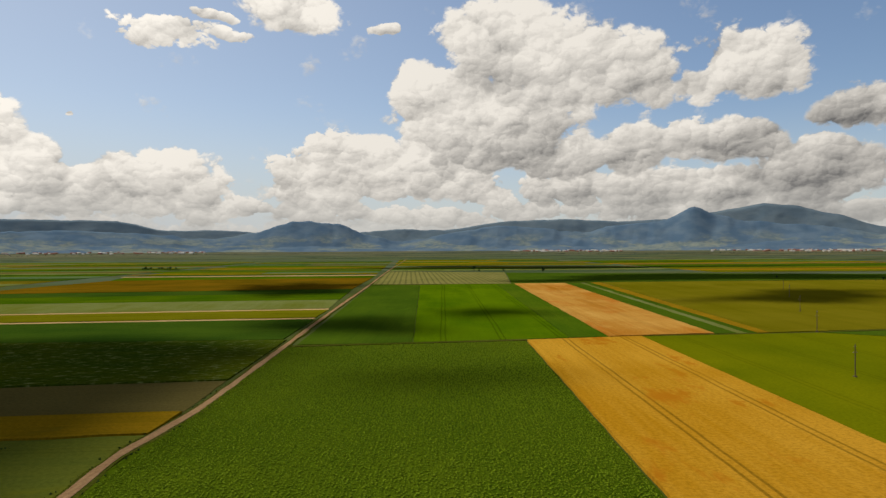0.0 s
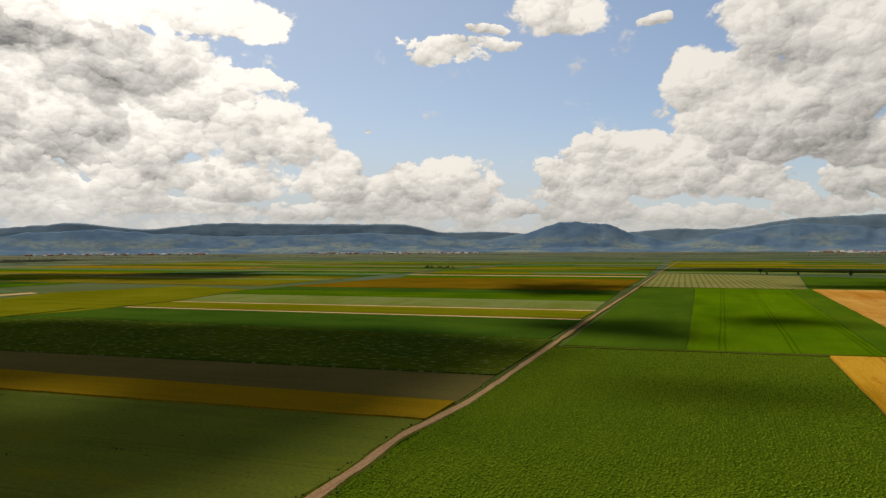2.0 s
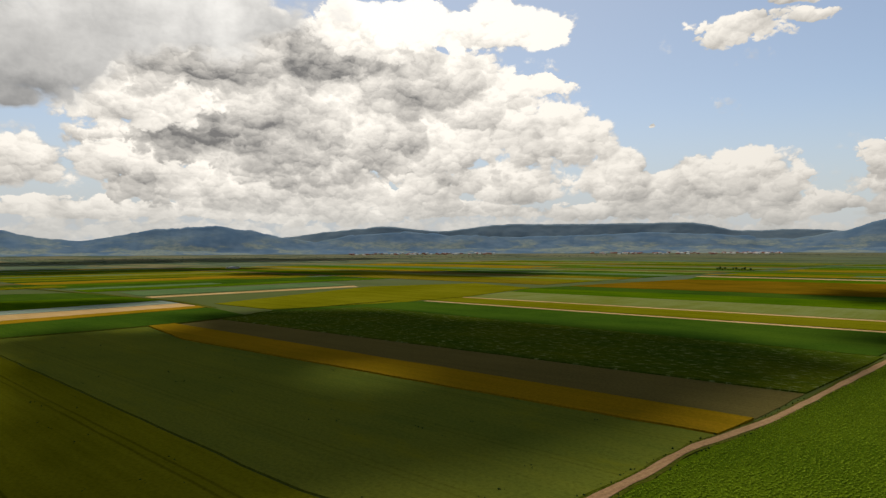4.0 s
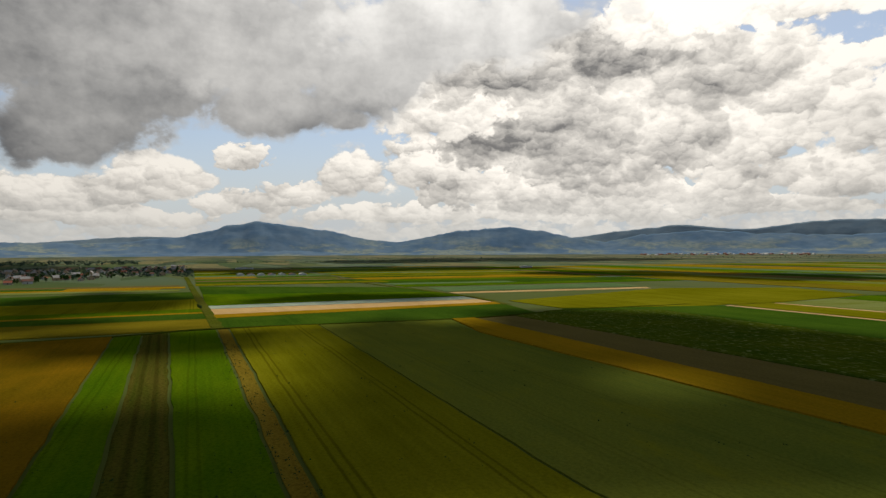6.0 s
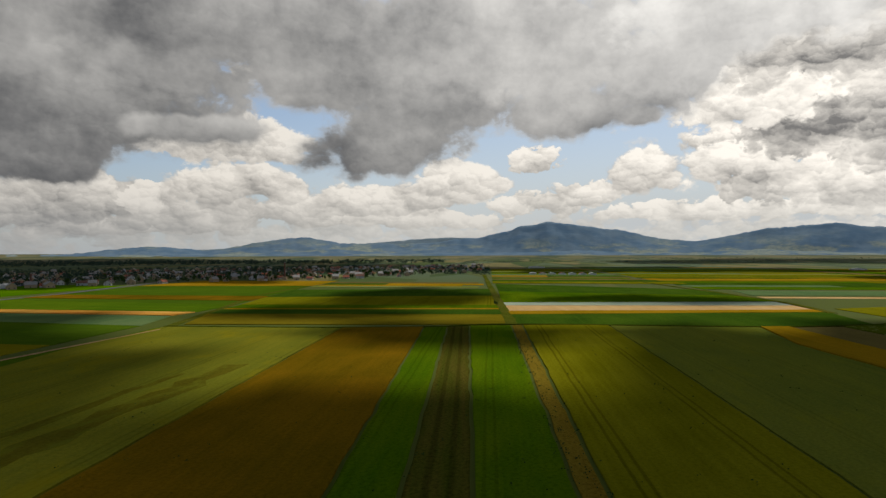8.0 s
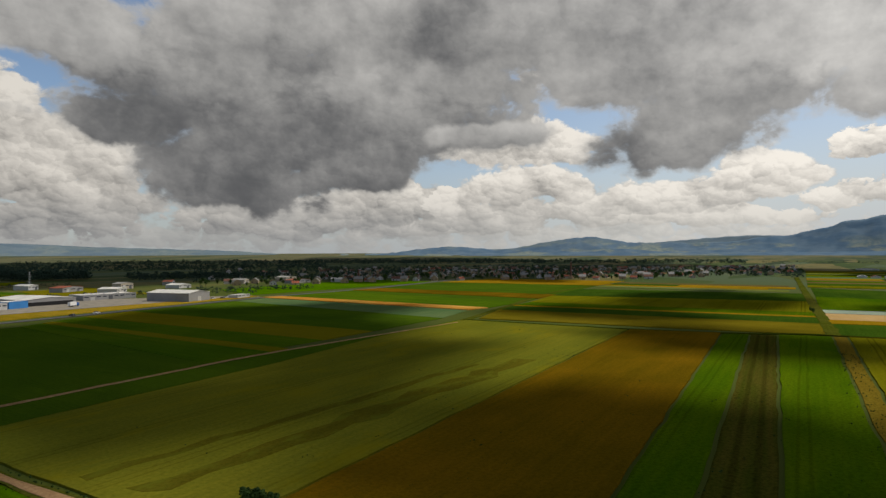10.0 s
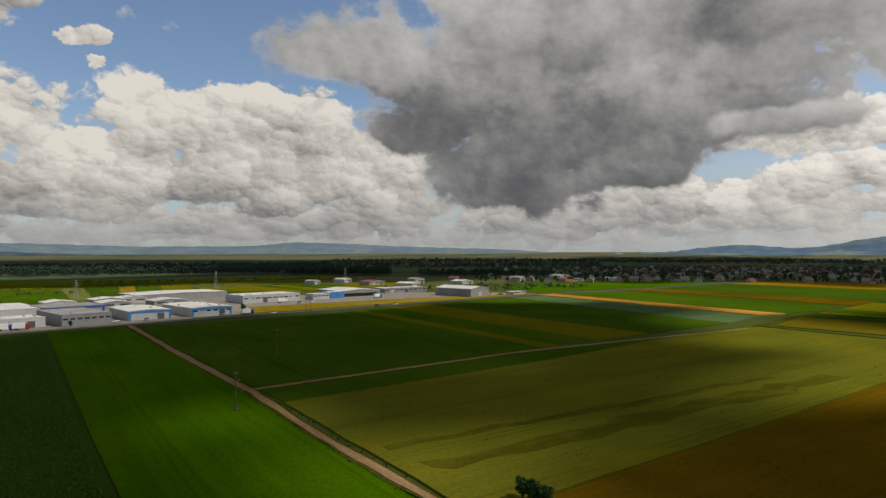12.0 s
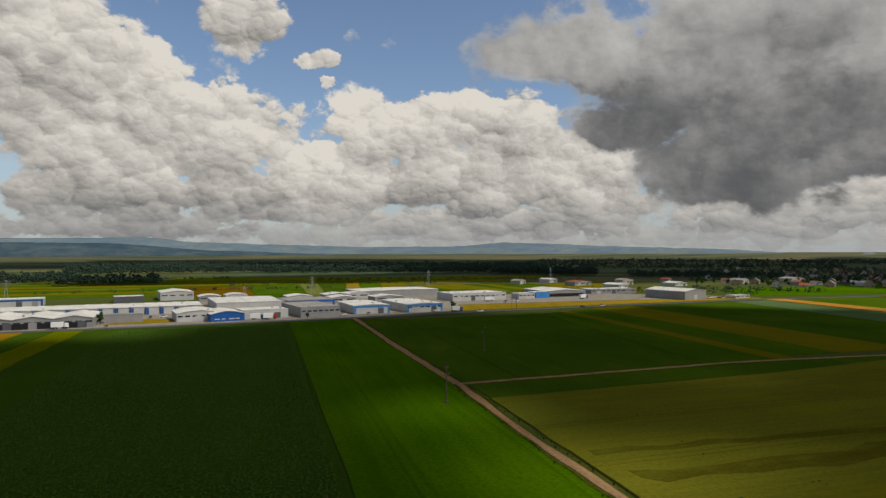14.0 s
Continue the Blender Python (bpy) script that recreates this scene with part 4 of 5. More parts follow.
ROAD_LINE = [(-43.4, -187), (-45.1, -147), (-46.7, -121), (-49.2, -94), (-53.6, -30), (-56.5, 20), (-58.6, 60), (-60.2, 86), (-61.2, 103), (-62.6, 119), (-62.0, 129), (-61.0, 143), (-60.6, 160),
             (-61.4, 182), (-63.4, 235), (-66.5, 310), (-70.5, 420), (-78, 660), (-95, 1130), (-125, 2190)]
ribbon("road_verge", "rough grassy verge along the dirt track", VERGE, ROAD_LINE, 3.8, 0.30, "verge", 2.0, 0.02)
ribbon("dirt_road", "pale brown rutted dirt track between fields", DIRT, ROAD_LINE, 2.1, 0.40, "dirt road", 0.9, 0.07)
ribbon("road_verge", "rough grassy verge along the dirt track", VERGE, [(-43.4, -187), (-37.3, -245), (-33.3, -290), (-26, -376)], 3.8, 0.31, "verge", 2.0, 0.02)
ribbon("dirt_road", "reddish dirt track leading to the factories", DIRT, [(-43.2, -186), (-37.3, -245), (-33.3, -290), (-25.5, -384)], 2.8, 0.41, "dirt road", 1.2, 0.07)
ribbon("farm_track", "faint farm track between crops", DIRT, [(-43.6, -186.4), (-78, -191.5), (-120, -197.7), (-170, -203), (-299, -203)], 1.2, 0.42, "track", 1.4, 0.03)
ribbon("farm_track", "dark grassy farm track", VERGE, [(-299, -203), (-401, -231), (-579, -276), (-857, -303)], 5, 0.35, "track", 1.5)
ribbon("cross_track", "dark grassy cross track between fields", crop("track_grass", (0.02, 0.045, 0.006), (0.05, 0.07, 0.012), 6, (20, 5), 0.2, grain=0.5),
       [(-312, -209), (-320, -112), (-333, -62), (-350, -24), (-357, 104), (-376, 168), (-388, 191), (-402, 300)], 4.0, 0.45, "track", 1.5)
ribbon("farm_track", "dark grassy track towards the village", VERGE, [(-348, -24), (-473, -41), (-700, -72), (-1100, -125)], 6, 0.5, "track", 2)
ribbon("farm_track", "grassy track slanting between strips", VERGE, [(-440, 172), (-563, 166), (-934, 91)], 5, 0.5, "track", 2)
ribbon("field_margin", "weedy margin across the end of the potato rows", VERGE, [(-62, 255), (35, 270), (123, 284), (172, 289), (207, 297), (420, 326)], 3.0, 0.34, "margin", 1.5, 0.02)
ribbon("field_margin", "grassy margin between fields", VERGE, [(-77, 678), (74, 688), (178, 708), (520, 742)], 4.0, 0.5, "margin", 2)
ribbon("paved_road", "grey paved road along the factory yards", ASPHALT, [(330, -330), (153, -352), (-26, -386), (-134, -413), (-365, -459), (-560, -480), (-900, -560)], 7.0, 0.46, "road", 0.2, 0.05)

# ---------------------------------------------------------------- clouds overhead, whose shadows lie on the fields
def cloud_skin():
    m, n, skin = material("cloud", 1.0)
    skin.inputs["Base Color"].default_value = (0.9, 0.9, 0.92, 1)
    skin.inputs["Specular IOR Level"].default_value = 0.0
    return m


CLOUD = cloud_skin()
CLOUD_UP = 3000.0
shift = sun_way * (CLOUD_UP / sun_way.z)


def cloud(x, y, rx, ry, turn, seed, ragged=0.55):
    """A heaped cloud whose shadow falls round (x, y) on the plain; its outline is torn by noise."""
    c, s = math.cos(radians(turn)), math.sin(radians(turn))
    k, rings = 96, 10
    verts, faces = [], []
    for side in (0, 1):
        for j in range(rings + 1):
            f = j / rings
            for i in range(k):
                a = 2 * math.pi * i / k
                e = 1 + ragged * noise.fractal((math.cos(a) * 1.3 + seed, math.sin(a) * 1.3, seed * 0.7), 0.8, 2.1, 5)
                u, v = rx * f * e * math.cos(a), ry * f * e * math.sin(a)
                px, py = x + shift.x + u * c - v * s, y + shift.y + u * s + v * c
                lift = math.sqrt(max(0, 1 - f * f)) * min(rx, ry) * 0.45
                lump = 1 + 0.5 * noise.noise((px * 0.01, py * 0.01, seed))
                verts.append((px, py, CLOUD_UP + (lift * lump if side else -lift * 0.12)))
    for side in (0, 1):
        for j in range(rings):
            for i in range(k):
                a = side * (rings + 1) * k + j * k + i
                b = side * (rings + 1) * k + j * k + (i + 1) % k
                faces.append((a, b, b + k, a + k) if side else (a + k, b + k, b, a))
    return tagged(new("cloud", mesh_of("cloud", verts, faces, CLOUD, True)), "grey heaped cloud drifting over the fields", "cloud", "clouds overhead", "stuff")


cloud(-245, 175, 165, 85, 8, 1, 0.4)
cloud(-112, 72, 42, 54, 5, 3, 0.4)
cloud(-104, 200, 36, 70, 5, 25, 0.3)
cloud(-116, 130, 44, 70, 5, 28, 0.3)
cloud(-240, 65, 120, 45, 0, 2, 0.5)
cloud(-125, -40, 66, 70, 10, 20, 0.4)
cloud(-305, -50, 48, 70, 4, 27, 0.6)
cloud(-150, -150, 95, 38, 12, 4, 0.6)
cloud(-78, -188, 46, 34, 0, 30, 0.4)
cloud(40, -230, 95, 175, 0, 5)
cloud(-150, -300, 190, 100, 8, 6)
cloud(-5, 190, 44, 10, 12, 7, 0.9)
cloud(-40, 320, 34, 40, 20, 8, 0.9)
cloud(20, 390, 26, 30, 0, 9, 0.9)
cloud(-1150, -720, 560, 330, 20, 10)
cloud(-500, -1050, 620, 260, 10, 11)
cloud(330, 820, 300, 75, 8, 12)
cloud(-150, 620, 60, 90, 0, 13, 0.8)
cloud(-560, -130, 140, 70, 0, 14, 0.8)
cloud(-560, 60, 70, 90, 0, 15, 0.8)
cloud(-900, 700, 320, 130, 30, 16, 0.8)
cloud(-1500, 100, 260, 380, 0, 17, 0.8)
cloud(200, 1250, 420, 90, 0, 18, 0.8)
cloud(300, 520, 110, 40, 30, 19, 0.8)
cloud(-400, -160, 60, 60, 0, 21, 0.8)
cloud(-2100, -1500, 1300, 800, 30, 22, 0.5)
cloud(-300, -2300, 1700, 800, 0, 23, 0.5)
cloud(-2600, 900, 500, 700, 0, 24, 0.6)

# ---------------------------------------------------------------- paints and leaves for the things
WHITE_PANEL = simple("white_wall_panel", (0.46, 0.46, 0.455), 0.6, 0.15, 0.15)
GREY_PANEL = simple("grey_wall_panel", (0.27, 0.27, 0.275), 0.6, 0.15, 0.15)
DARK_PANEL = simple("dark_grey_panel", (0.10, 0.105, 0.12), 0.6, 0.2, 0.2)
BLUE_PANEL = simple("blue_panel", (0.015, 0.09, 0.33), 0.5, 0.15, 0.2)
PALE_BLUE = simple("bright_blue_panel", (0.05, 0.22, 0.55), 0.5, 0.15, 0.2)
WHITE_ROOF = simple("white_sheet_roof", (0.76, 0.745, 0.70), 0.6, 0.24, 0.12, streaks=0.14)
GREY_ROOF = simple("grey_felt_roof", (0.36, 0.345, 0.32), 0.9, 0.3, 0.12, streaks=0.1)
GLASS = simple("dark_window_glass", (0.03, 0.04, 0.055), 0.15, 0.1, 0.5)
# near black, for the shade inside open bays
BAY_SHADE = simple("bay_shade_black", (0.02, 0.02, 0.022), 0.9, 0.1, 0.5)
CONCRETE = simple("weathered_concrete", (0.34, 0.33, 0.31), 0.9, 0.25, 0.4)
POLE_WOOD = simple("grey_brown_pole_wood", (0.13, 0.095, 0.065), 0.9, 0.3, 1.5)
STEEL = simple("galvanised_steel", (0.42, 0.43, 0.44), 0.5, 0.15, 1.0, 0.6)
PLASTER = [simple("cream_plaster", (0.42, 0.37, 0.30), 0.9, 0.2, 0.3), simple("white_plaster", (0.52, 0.51, 0.49), 0.9, 0.2, 0.3), simple("ochre_plaster", (0.38, 0.28, 0.17), 0.9, 0.2, 0.3)]
TILES = [simple("red_tile_roof", (0.33, 0.105, 0.06), 0.85, 0.35, 0.4), simple("brown_tile_roof", (0.17, 0.085, 0.06), 0.85, 0.35, 0.4), simple("grey_sheet_roof", (0.30, 0.29, 0.28), 0.7, 0.3, 0.4)]
RED = simple("red_paint", (0.35, 0.03, 0.02), 0.4, 0.1)
TYRE = simple("black_rubber", (0.02, 0.02, 0.02), 0.9, 0.1)
CAR_WHITE = simple("white_car_paint", (0.75, 0.75, 0.75), 0.3, 0.05)


def leaves(name, c1, c2):
    m, n, skin = material(name, 0.85)
    info = n.node("ShaderNodeNewGeometry")
    f = n.noise(info.outputs["Position"], 0.9, 4, 0.7)
    g = n.node("ShaderNodeObjectInfo")
    n.link(n.mix((f * 0.7 + Val(n, info.outputs["Random Per Island"]) * 0.3 + Val(n, g.outputs["Random"]) * 0.3 - 0.15).clamp(), c1, c2), skin.inputs["Base Color"])
    skin.inputs["Specular IOR Level"].default_value = 0.02
    return m


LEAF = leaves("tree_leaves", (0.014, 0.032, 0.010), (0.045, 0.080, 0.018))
# leaves of distant woods, bluish because haze is put into their colour
LEAF_FAR = leaves("hazed_wood_leaves", (0.024, 0.042, 0.032), (0.044, 0.070, 0.048))
POTATO_LEAF = leaves("potato_plant_leaves", (0.075, 0.140, 0.004), (0.240, 0.320, 0.014))
MAIZE_LEAF = leaves("maize_plant_leaves", (0.034, 0.075, 0.008), (0.100, 0.175, 0.020))
BARK = simple("bark", (0.09, 0.07, 0.05), 0.95, 0.3, 2.0)


def part(name, bm, mat, parent, label=""):
    """Links a bmesh as one mesh object under a thing or under a part."""
    me = bpy.data.meshes.new(name)
    bm.to_mesh(me)
    bm.free()
    me.materials.append(mat)
    ob = new(name, me)
    ob.parent = parent
    return tagged(ob, label)


def thing(name, label, category, m, group=""):
    ob = new(name)
    ob.empty_display_size = 0.5
    ob.matrix_world = m
    return tagged(ob, label, category, group)


def box(x0, x1, y0, y1, z0, z1, bevel=0.0, bm=None):
    b = bmesh.new()
    made = bmesh.ops.create_cube(b, size=1)
    bmesh.ops.transform(b, verts=made["verts"], matrix=Matrix.LocRotScale(((x0 + x1) / 2, (y0 + y1) / 2, (z0 + z1) / 2), None, (x1 - x0, y1 - y0, z1 - z0)))
    if bevel:
        bmesh.ops.bevel(b, geom=b.edges[:], offset=bevel, segments=1, affect="EDGES")
    if bm is not None:
        tmp = bpy.data.meshes.new("tmp")
        b.to_mesh(tmp)
        b.free()
        bm.from_mesh(tmp)
        bpy.data.meshes.remove(tmp)
        return bm
    return b


def rod(p, q, r0, r1, sides=8, bm=None):
    """A tapered round bar from p to q."""
    b = bm if bm is not None else bmesh.new()
    p, q = Vector(p), Vector(q)
    made = bmesh.ops.create_cone(b, cap_ends=True, segments=sides, radius1=r0, radius2=r1, depth=(q - p).length)
    turn = (q - p).to_track_quat("Z", "Y").to_matrix().to_4x4()
    bmesh.ops.transform(b, verts=made["verts"], matrix=Matrix.Translation((p + q) / 2) @ turn)
    return b


def prism(profile, y0, y1):
    """A body with the given outline in x and z, drawn out from y0 to y1."""
    b = bmesh.new()
    front = [b.verts.new((x, y0, z)) for x, z in profile]
    back = [b.verts.new((x, y1, z)) for x, z in profile]
    b.faces.new(front)
    b.faces.new(back[::-1])
    k = len(profile)
    for i in range(k):
        b.faces.new((front[i], front[(i + 1) % k], back[(i + 1) % k], back[i]))
    bmesh.ops.recalc_face_normals(b, faces=b.faces)
    return b


def roof_shell(tops, y0, y1, thick=0.25):
    """A roof sheet of even thickness over a line of (x, z) points."""
    return prism(list(tops) + [(x, z - thick) for x, z in reversed(tops)], y0, y1)


# ---------------------------------------------------------------- factories along the paved road
def warehouse(label, x, y, w, d, h, roof="flat", rot=-167.0, wall=WHITE_PANEL, top=WHITE_ROOF, bays=1, band=None, doors=0, windows=0, vents=0, pitch=1.2, dark_front=False, sign=False):
    """A factory hall; (x, y) is its corner beside the road, w runs along the road and d away from it."""
    t = thing("warehouse", label, "warehouse", pose(x, y, 0, 0, 0, rot), "factory halls")
    b = w / bays
    for k in range(bays):
        x0, x1 = k * b, (k + 1) * b
        if roof == "flat":
            line = [(x0, h), (x1, h)]
        elif roof == "gable":
            line = [(x0, h), ((x0 + x1) / 2, h + pitch), (x1, h)]
        elif roof == "arch":
            line = [(x0 + (x1 - x0) * i / 10, h + pitch * math.sin(math.pi * i / 10)) for i in range(11)]
        else:
            line = [(x0, h + pitch), (x1, h)]
        part("wall", prism([(x0 + 0.02, -0.3)] + [(px + (0.02 if i == 0 else -0.02 if i == len(line) - 1 else 0), pz) for i, (px, pz) in enumerate(line)] + [(x1 - 0.02, -0.3)], 0, d), wall, t)
        if roof == "flat":
            part("parapet", box(x0, x1, -0.12, 0.14, h, h + 0.55), wall, t)
            part("roof", box(x0 + 0.1, x1 - 0.1, 0.16, d - 0.1, h + 0.01, h + 0.3), top, t)
        else:
            over = [(px + (-0.35 if i == 0 and k == 0 else 0), pz + 0.28) for i, (px, pz) in enumerate(line)]
            part("roof", roof_shell(over, -0.4, d + 0.4), top, t)
    for i in range(int(w / 6) if roof != "arch" else 0):
        if roof == "flat" and i % 2:
            part("roof_seam", box(i * 6 + 3, i * 6 + 3.18, 0.4, d - 0.5, h + 0.3, h + 0.36), GREY_PANEL, t)
    if band:
        part("band", box(-0.06, w + 0.06, -0.10, 0.02, h - 1.3, h - 0.15), band, t, "painted band under the eaves")
        for i in range(2):
            part("panel", box((w - 1.4) * i, (w - 1.4) * i + 1.4, -0.08, 0.03, 0, h - 1.35), band, t)
    # shade of the open bays as a dark panel on the closed wall
    if dark_front:
        part("bay_shade", box(w * 0.06, w * 0.94, -0.05, 0.4, 0.2, h * 0.62), BAY_SHADE, t, "dark panel for the shade in an open loading bay")
    for i in range(doors):
        cx = w * (i + 0.5) / doors
        part("door", box(cx - 1.9, cx + 1.9, -0.14, 0.04, 0, min(4.2, h * 0.7)), (WHITE_PANEL, DARK_PANEL, GREY_PANEL)[i % 3], t, "roller door")
    for i in range(windows):
        cx = w * (i + 0.5) / windows
        part("window", box(cx - w / windows * 0.34, cx + w / windows * 0.34, -0.09, 0.04, h * 0.58, h * 0.58 + 0.9), GLASS, t)
    if sign:
        for i, ww in enumerate((3.0, 2.0, 3.6, 2.2)):
            part("sign_bar", box(2 + i * 4.0, 2 + i * 4.0 + ww, -0.2, -0.1, 1.3, 1.9), WHITE_PANEL, t, "white lettering bar")
    vr = random.Random(int(x * 7 + y))
    for i in range(vents):
        vx, vy = vr.uniform(1.5, w - 1.5), vr.uniform(2, d - 2)
        hh = h + (pitch if roof != "flat" else 0.3)
        part("roof_vent", box(vx - 0.5, vx + 0.5, vy - 0.6, vy + 0.6, h + 0.05, hh + 0.7, 0.06), STEEL, t)
    return t


def slab(name, label, mat, corners, z, category):
    field(name, label, mat, corners, z, 0.8)["category"] = category


slab("yard", "pale gravel yards of the factories", YARD, [(240, -340), (120, -362), (-20, -391), (-92, -419), (-110, -470), (-250, -484), (-372, -470), (-380, -492), (-280, -560), (-100, -580), (60, -560), (240, -470)], 0.18, "yard")
slab("lawn", "dry yellow grass plot before a long shed", DRY, [(112, -379), (80, -384), (74, -402), (104, -408)], 0.3, "lawn")
slab("lawn", "dry golden grass strip inside the yards", DRY, [(-96, -424), (-372, -473), (-300, -482), (-112, -462)], 0.33, "lawn")

warehouse("wide white gabled hall with dark open loading bays", 169, -361, 56, 34, 5.2, "gable", -170, GREY_PANEL, WHITE_ROOF, 3, None, 5, 12, 3, 1.6, True)
for i in range(14):
    c = 189 - i * 8.5, -416 - i * 2.05
    warehouse("white shed bay with a sloping roof and blue panels", c[0], c[1], 8.4, 34, 5.0, "shed", -166, WHITE_PANEL, WHITE_ROOF, 1, None, 1, 0, i % 3 == 0, 0.25)
    t = thing("wall_panel", "tall narrow blue panel on a white shed wall", "panel", pose(c[0] - 0.2, c[1] + 0.4, 0, 0, 0, -166), "blue panels of the long shed")
    part("sheet", box(0.1, 0.9, -0.1, 0.25, 0.6, 4.6), BLUE_PANEL, t)
    part("sheet", box(1.3, 2.1, -0.1, 0.25, 0.6, 4.6), BLUE_PANEL, t)
warehouse("plain grey windowless box beside dry grass", 114, -388, 20, 9, 4.6, "flat", -166, GREY_PANEL, GREY_ROOF)
warehouse("white shed with a low pitched roof and small windows", 75, -385, 24, 26, 5.0, "arch", -163, WHITE_PANEL, WHITE_ROOF, 1, None, 1, 6, 1, 1.4)
warehouse("blue fronted shed with a curved white roof and white lettering", 56, -382, 19, 24, 4.4, "arch", -160, BLUE_PANEL, WHITE_ROOF, 1, None, 0, 0, 0, 1.6, False, True)
warehouse("low white flat roofed workshop with parked trucks", 39, -392, 27, 20, 5.2, "flat", -160, WHITE_PANEL, WHITE_ROOF, 1, None, 2, 0, 3)
warehouse("large grey box hall with a strip of windows", 6, -396, 25, 46, 6.0, "flat", -163, GREY_PANEL, GREY_ROOF, 1, None, 0, 7, 4)
warehouse("long cream wall of a low factory hall", 62, -448, 46, 60, 5.6, "flat", -166, WHITE_PANEL, WHITE_ROOF, 1)
warehouse("grey roofed hall with blue wall panels", 16, -452, 34, 30, 6.2, "flat", -163, GREY_PANEL, GREY_ROOF, 1, BLUE_PANEL, 0, 0, 2)
warehouse("white hall with a bright blue band and corner panels", -27, -410, 24, 40, 5.4, "gable", -168, WHITE_PANEL, WHITE_ROOF, 1, PALE_BLUE, 2, 0, 3, 0.7)
warehouse("white hall with a blue band and roof vents", -62, -414, 26, 46, 5.4, "gable", -165, WHITE_PANEL, WHITE_ROOF, 1, PALE_BLUE, 2, 6, 8, 0.6)
warehouse("long grey brown warehouse with a pale flat roof", -43, -556, 76, 40, 5.6, "gable", -163, GREY_PANEL, WHITE_ROOF, 1, None, 0, 0, 2, 0.6)
warehouse("low white workshop with a canopy and dark windows", -112, -500, 50, 30, 6.0, "flat", -166, WHITE_PANEL, WHITE_ROOF, 2, None, 4, 10, 5)
warehouse("small white office block beside a blue hall", -172, -512, 16, 12, 4.5, "flat", -166, WHITE_PANEL, WHITE_ROOF, 1, None, 0, 4)
warehouse("small bright blue hall", -189, -517, 14, 14, 5.0, "flat", -166, PALE_BLUE, WHITE_ROOF, 1)
warehouse("open white roofed shed on posts", -203, -529, 40, 44, 5.0, "gable", -172, GREY_PANEL, WHITE_ROOF, 1, None, 0, 0, 0, 1.4, True)
warehouse("low grey industrial row", -258, -556, 48, 22, 4.4, "flat", -175, GREY_PANEL, WHITE_ROOF, 3, None, 3, 9, 4)
warehouse("large new grey warehouse with a white gabled roof", -300, -469, 26, 42, 7.0, "gable", -162, GREY_PANEL, WHITE_ROOF, 1, None, 1, 0, 0, 2.0)
warehouse("low white shed at the end of the yards", -350, -473, 18, 10, 2.6, "flat", -163, WHITE_PANEL, WHITE_ROOF, 1, None, 1, 3)
warehouse("white gabled hall behind the long shed", 122, -562, 26, 36, 6.4, "gable", -164, WHITE_PANEL, WHITE_ROOF, 1, None, 1, 4, 0, 1.6)
warehouse("low white roofed shed with a dark front", 153, -545, 22, 20, 4.4, "flat", -164, DARK_PANEL, WHITE_ROOF, 1, None, 0, 0, 2)
warehouse("white hall with dark blue gates", 226, -520, 30, 22, 5.2, "flat", -164, WHITE_PANEL, WHITE_ROOF, 1, BLUE_PANEL, 3)
for i, (hx, hy, hw) in enumerate(((88, -540, 17), (68, -546, 17), (-12, -530, 22), (-30, -548, 20), (-16, -500, 20), (18, -516, 20), (-50, -505, 24))):
    warehouse("small arched white roofed store" if i < 2 else "small white roofed store", hx, hy, hw, 18, 4.2 + 0.3 * (i % 3), "arch" if i < 2 else "gable", -166, (GREY_PANEL, WHITE_PANEL)[i % 2], WHITE_ROOF, 1, None, 1, 2, 1, 1.3)
far_halls = random.Random(8)
for i, (hx, hy) in enumerate(((-330, -640), (-365, -700), (-300, -690), (-410, -660), (-250, -740), (-450, -740), (-300, -770), (-520, -690), (-560, -640), (-620, -610), (-590, -690), (-680, -640))):
    warehouse("low hall with a pale roof at the edge of the village", hx, hy, far_halls.uniform(16, 40), far_halls.uniform(10, 20), far_halls.uniform(3.5, 6), "gable", -150 + far_halls.uniform(-20, 20),
              (WHITE_PANEL, PLASTER[0], GREY_PANEL)[i % 3], (WHITE_ROOF, GREY_ROOF, TILES[0])[i % 3], 1, None, 2, 3, 0, 1.5)


# ---------------------------------------------------------------- overhead line
def line_pole(h=10.0):
    p = thing("utility_pole", "tall grey brown wooden utility pole with two crossarms", "pole", Matrix(), "overhead line poles")
    part("footing", box(-0.45, 0.45, -0.45, 0.45, -0.3, 0.4, 0.06), POLE_WOOD, p)
    part("post", rod((0, 0, 0.2), (0, 0, h), 0.17, 0.11, 10), POLE_WOOD, p)
    for z, w in ((h - 2.6, 1.1), (h - 0.9, 0.5)):
        arm = part("crossarm", box(-w, w, -0.07, 0.07, z - 0.08, z + 0.08, 0.015), POLE_WOOD, p)
        for sx in (-0.9, 0.9):
            part("insulator", rod((sx * w, 0, z + 0.08), (sx * w, 0, z + 0.34), 0.06, 0.04, 6), STEEL, arm)
    return p


proto = line_pole()
PROTO_AT = [(124, 189), (172, 290), (216, 382), (269, 491), (312, 580), (409, 783), (-35, -164), (-68, -246), (-1.9, -79), (-134, -414), (-137, -413.4)]
proto.matrix_world = pose(124, 189, 0.4, 0, 0, 25)
for x, y in PROTO_AT[1:]:
    copy_thing(proto, pose(x, y, 0.35, 0, 0, 25))


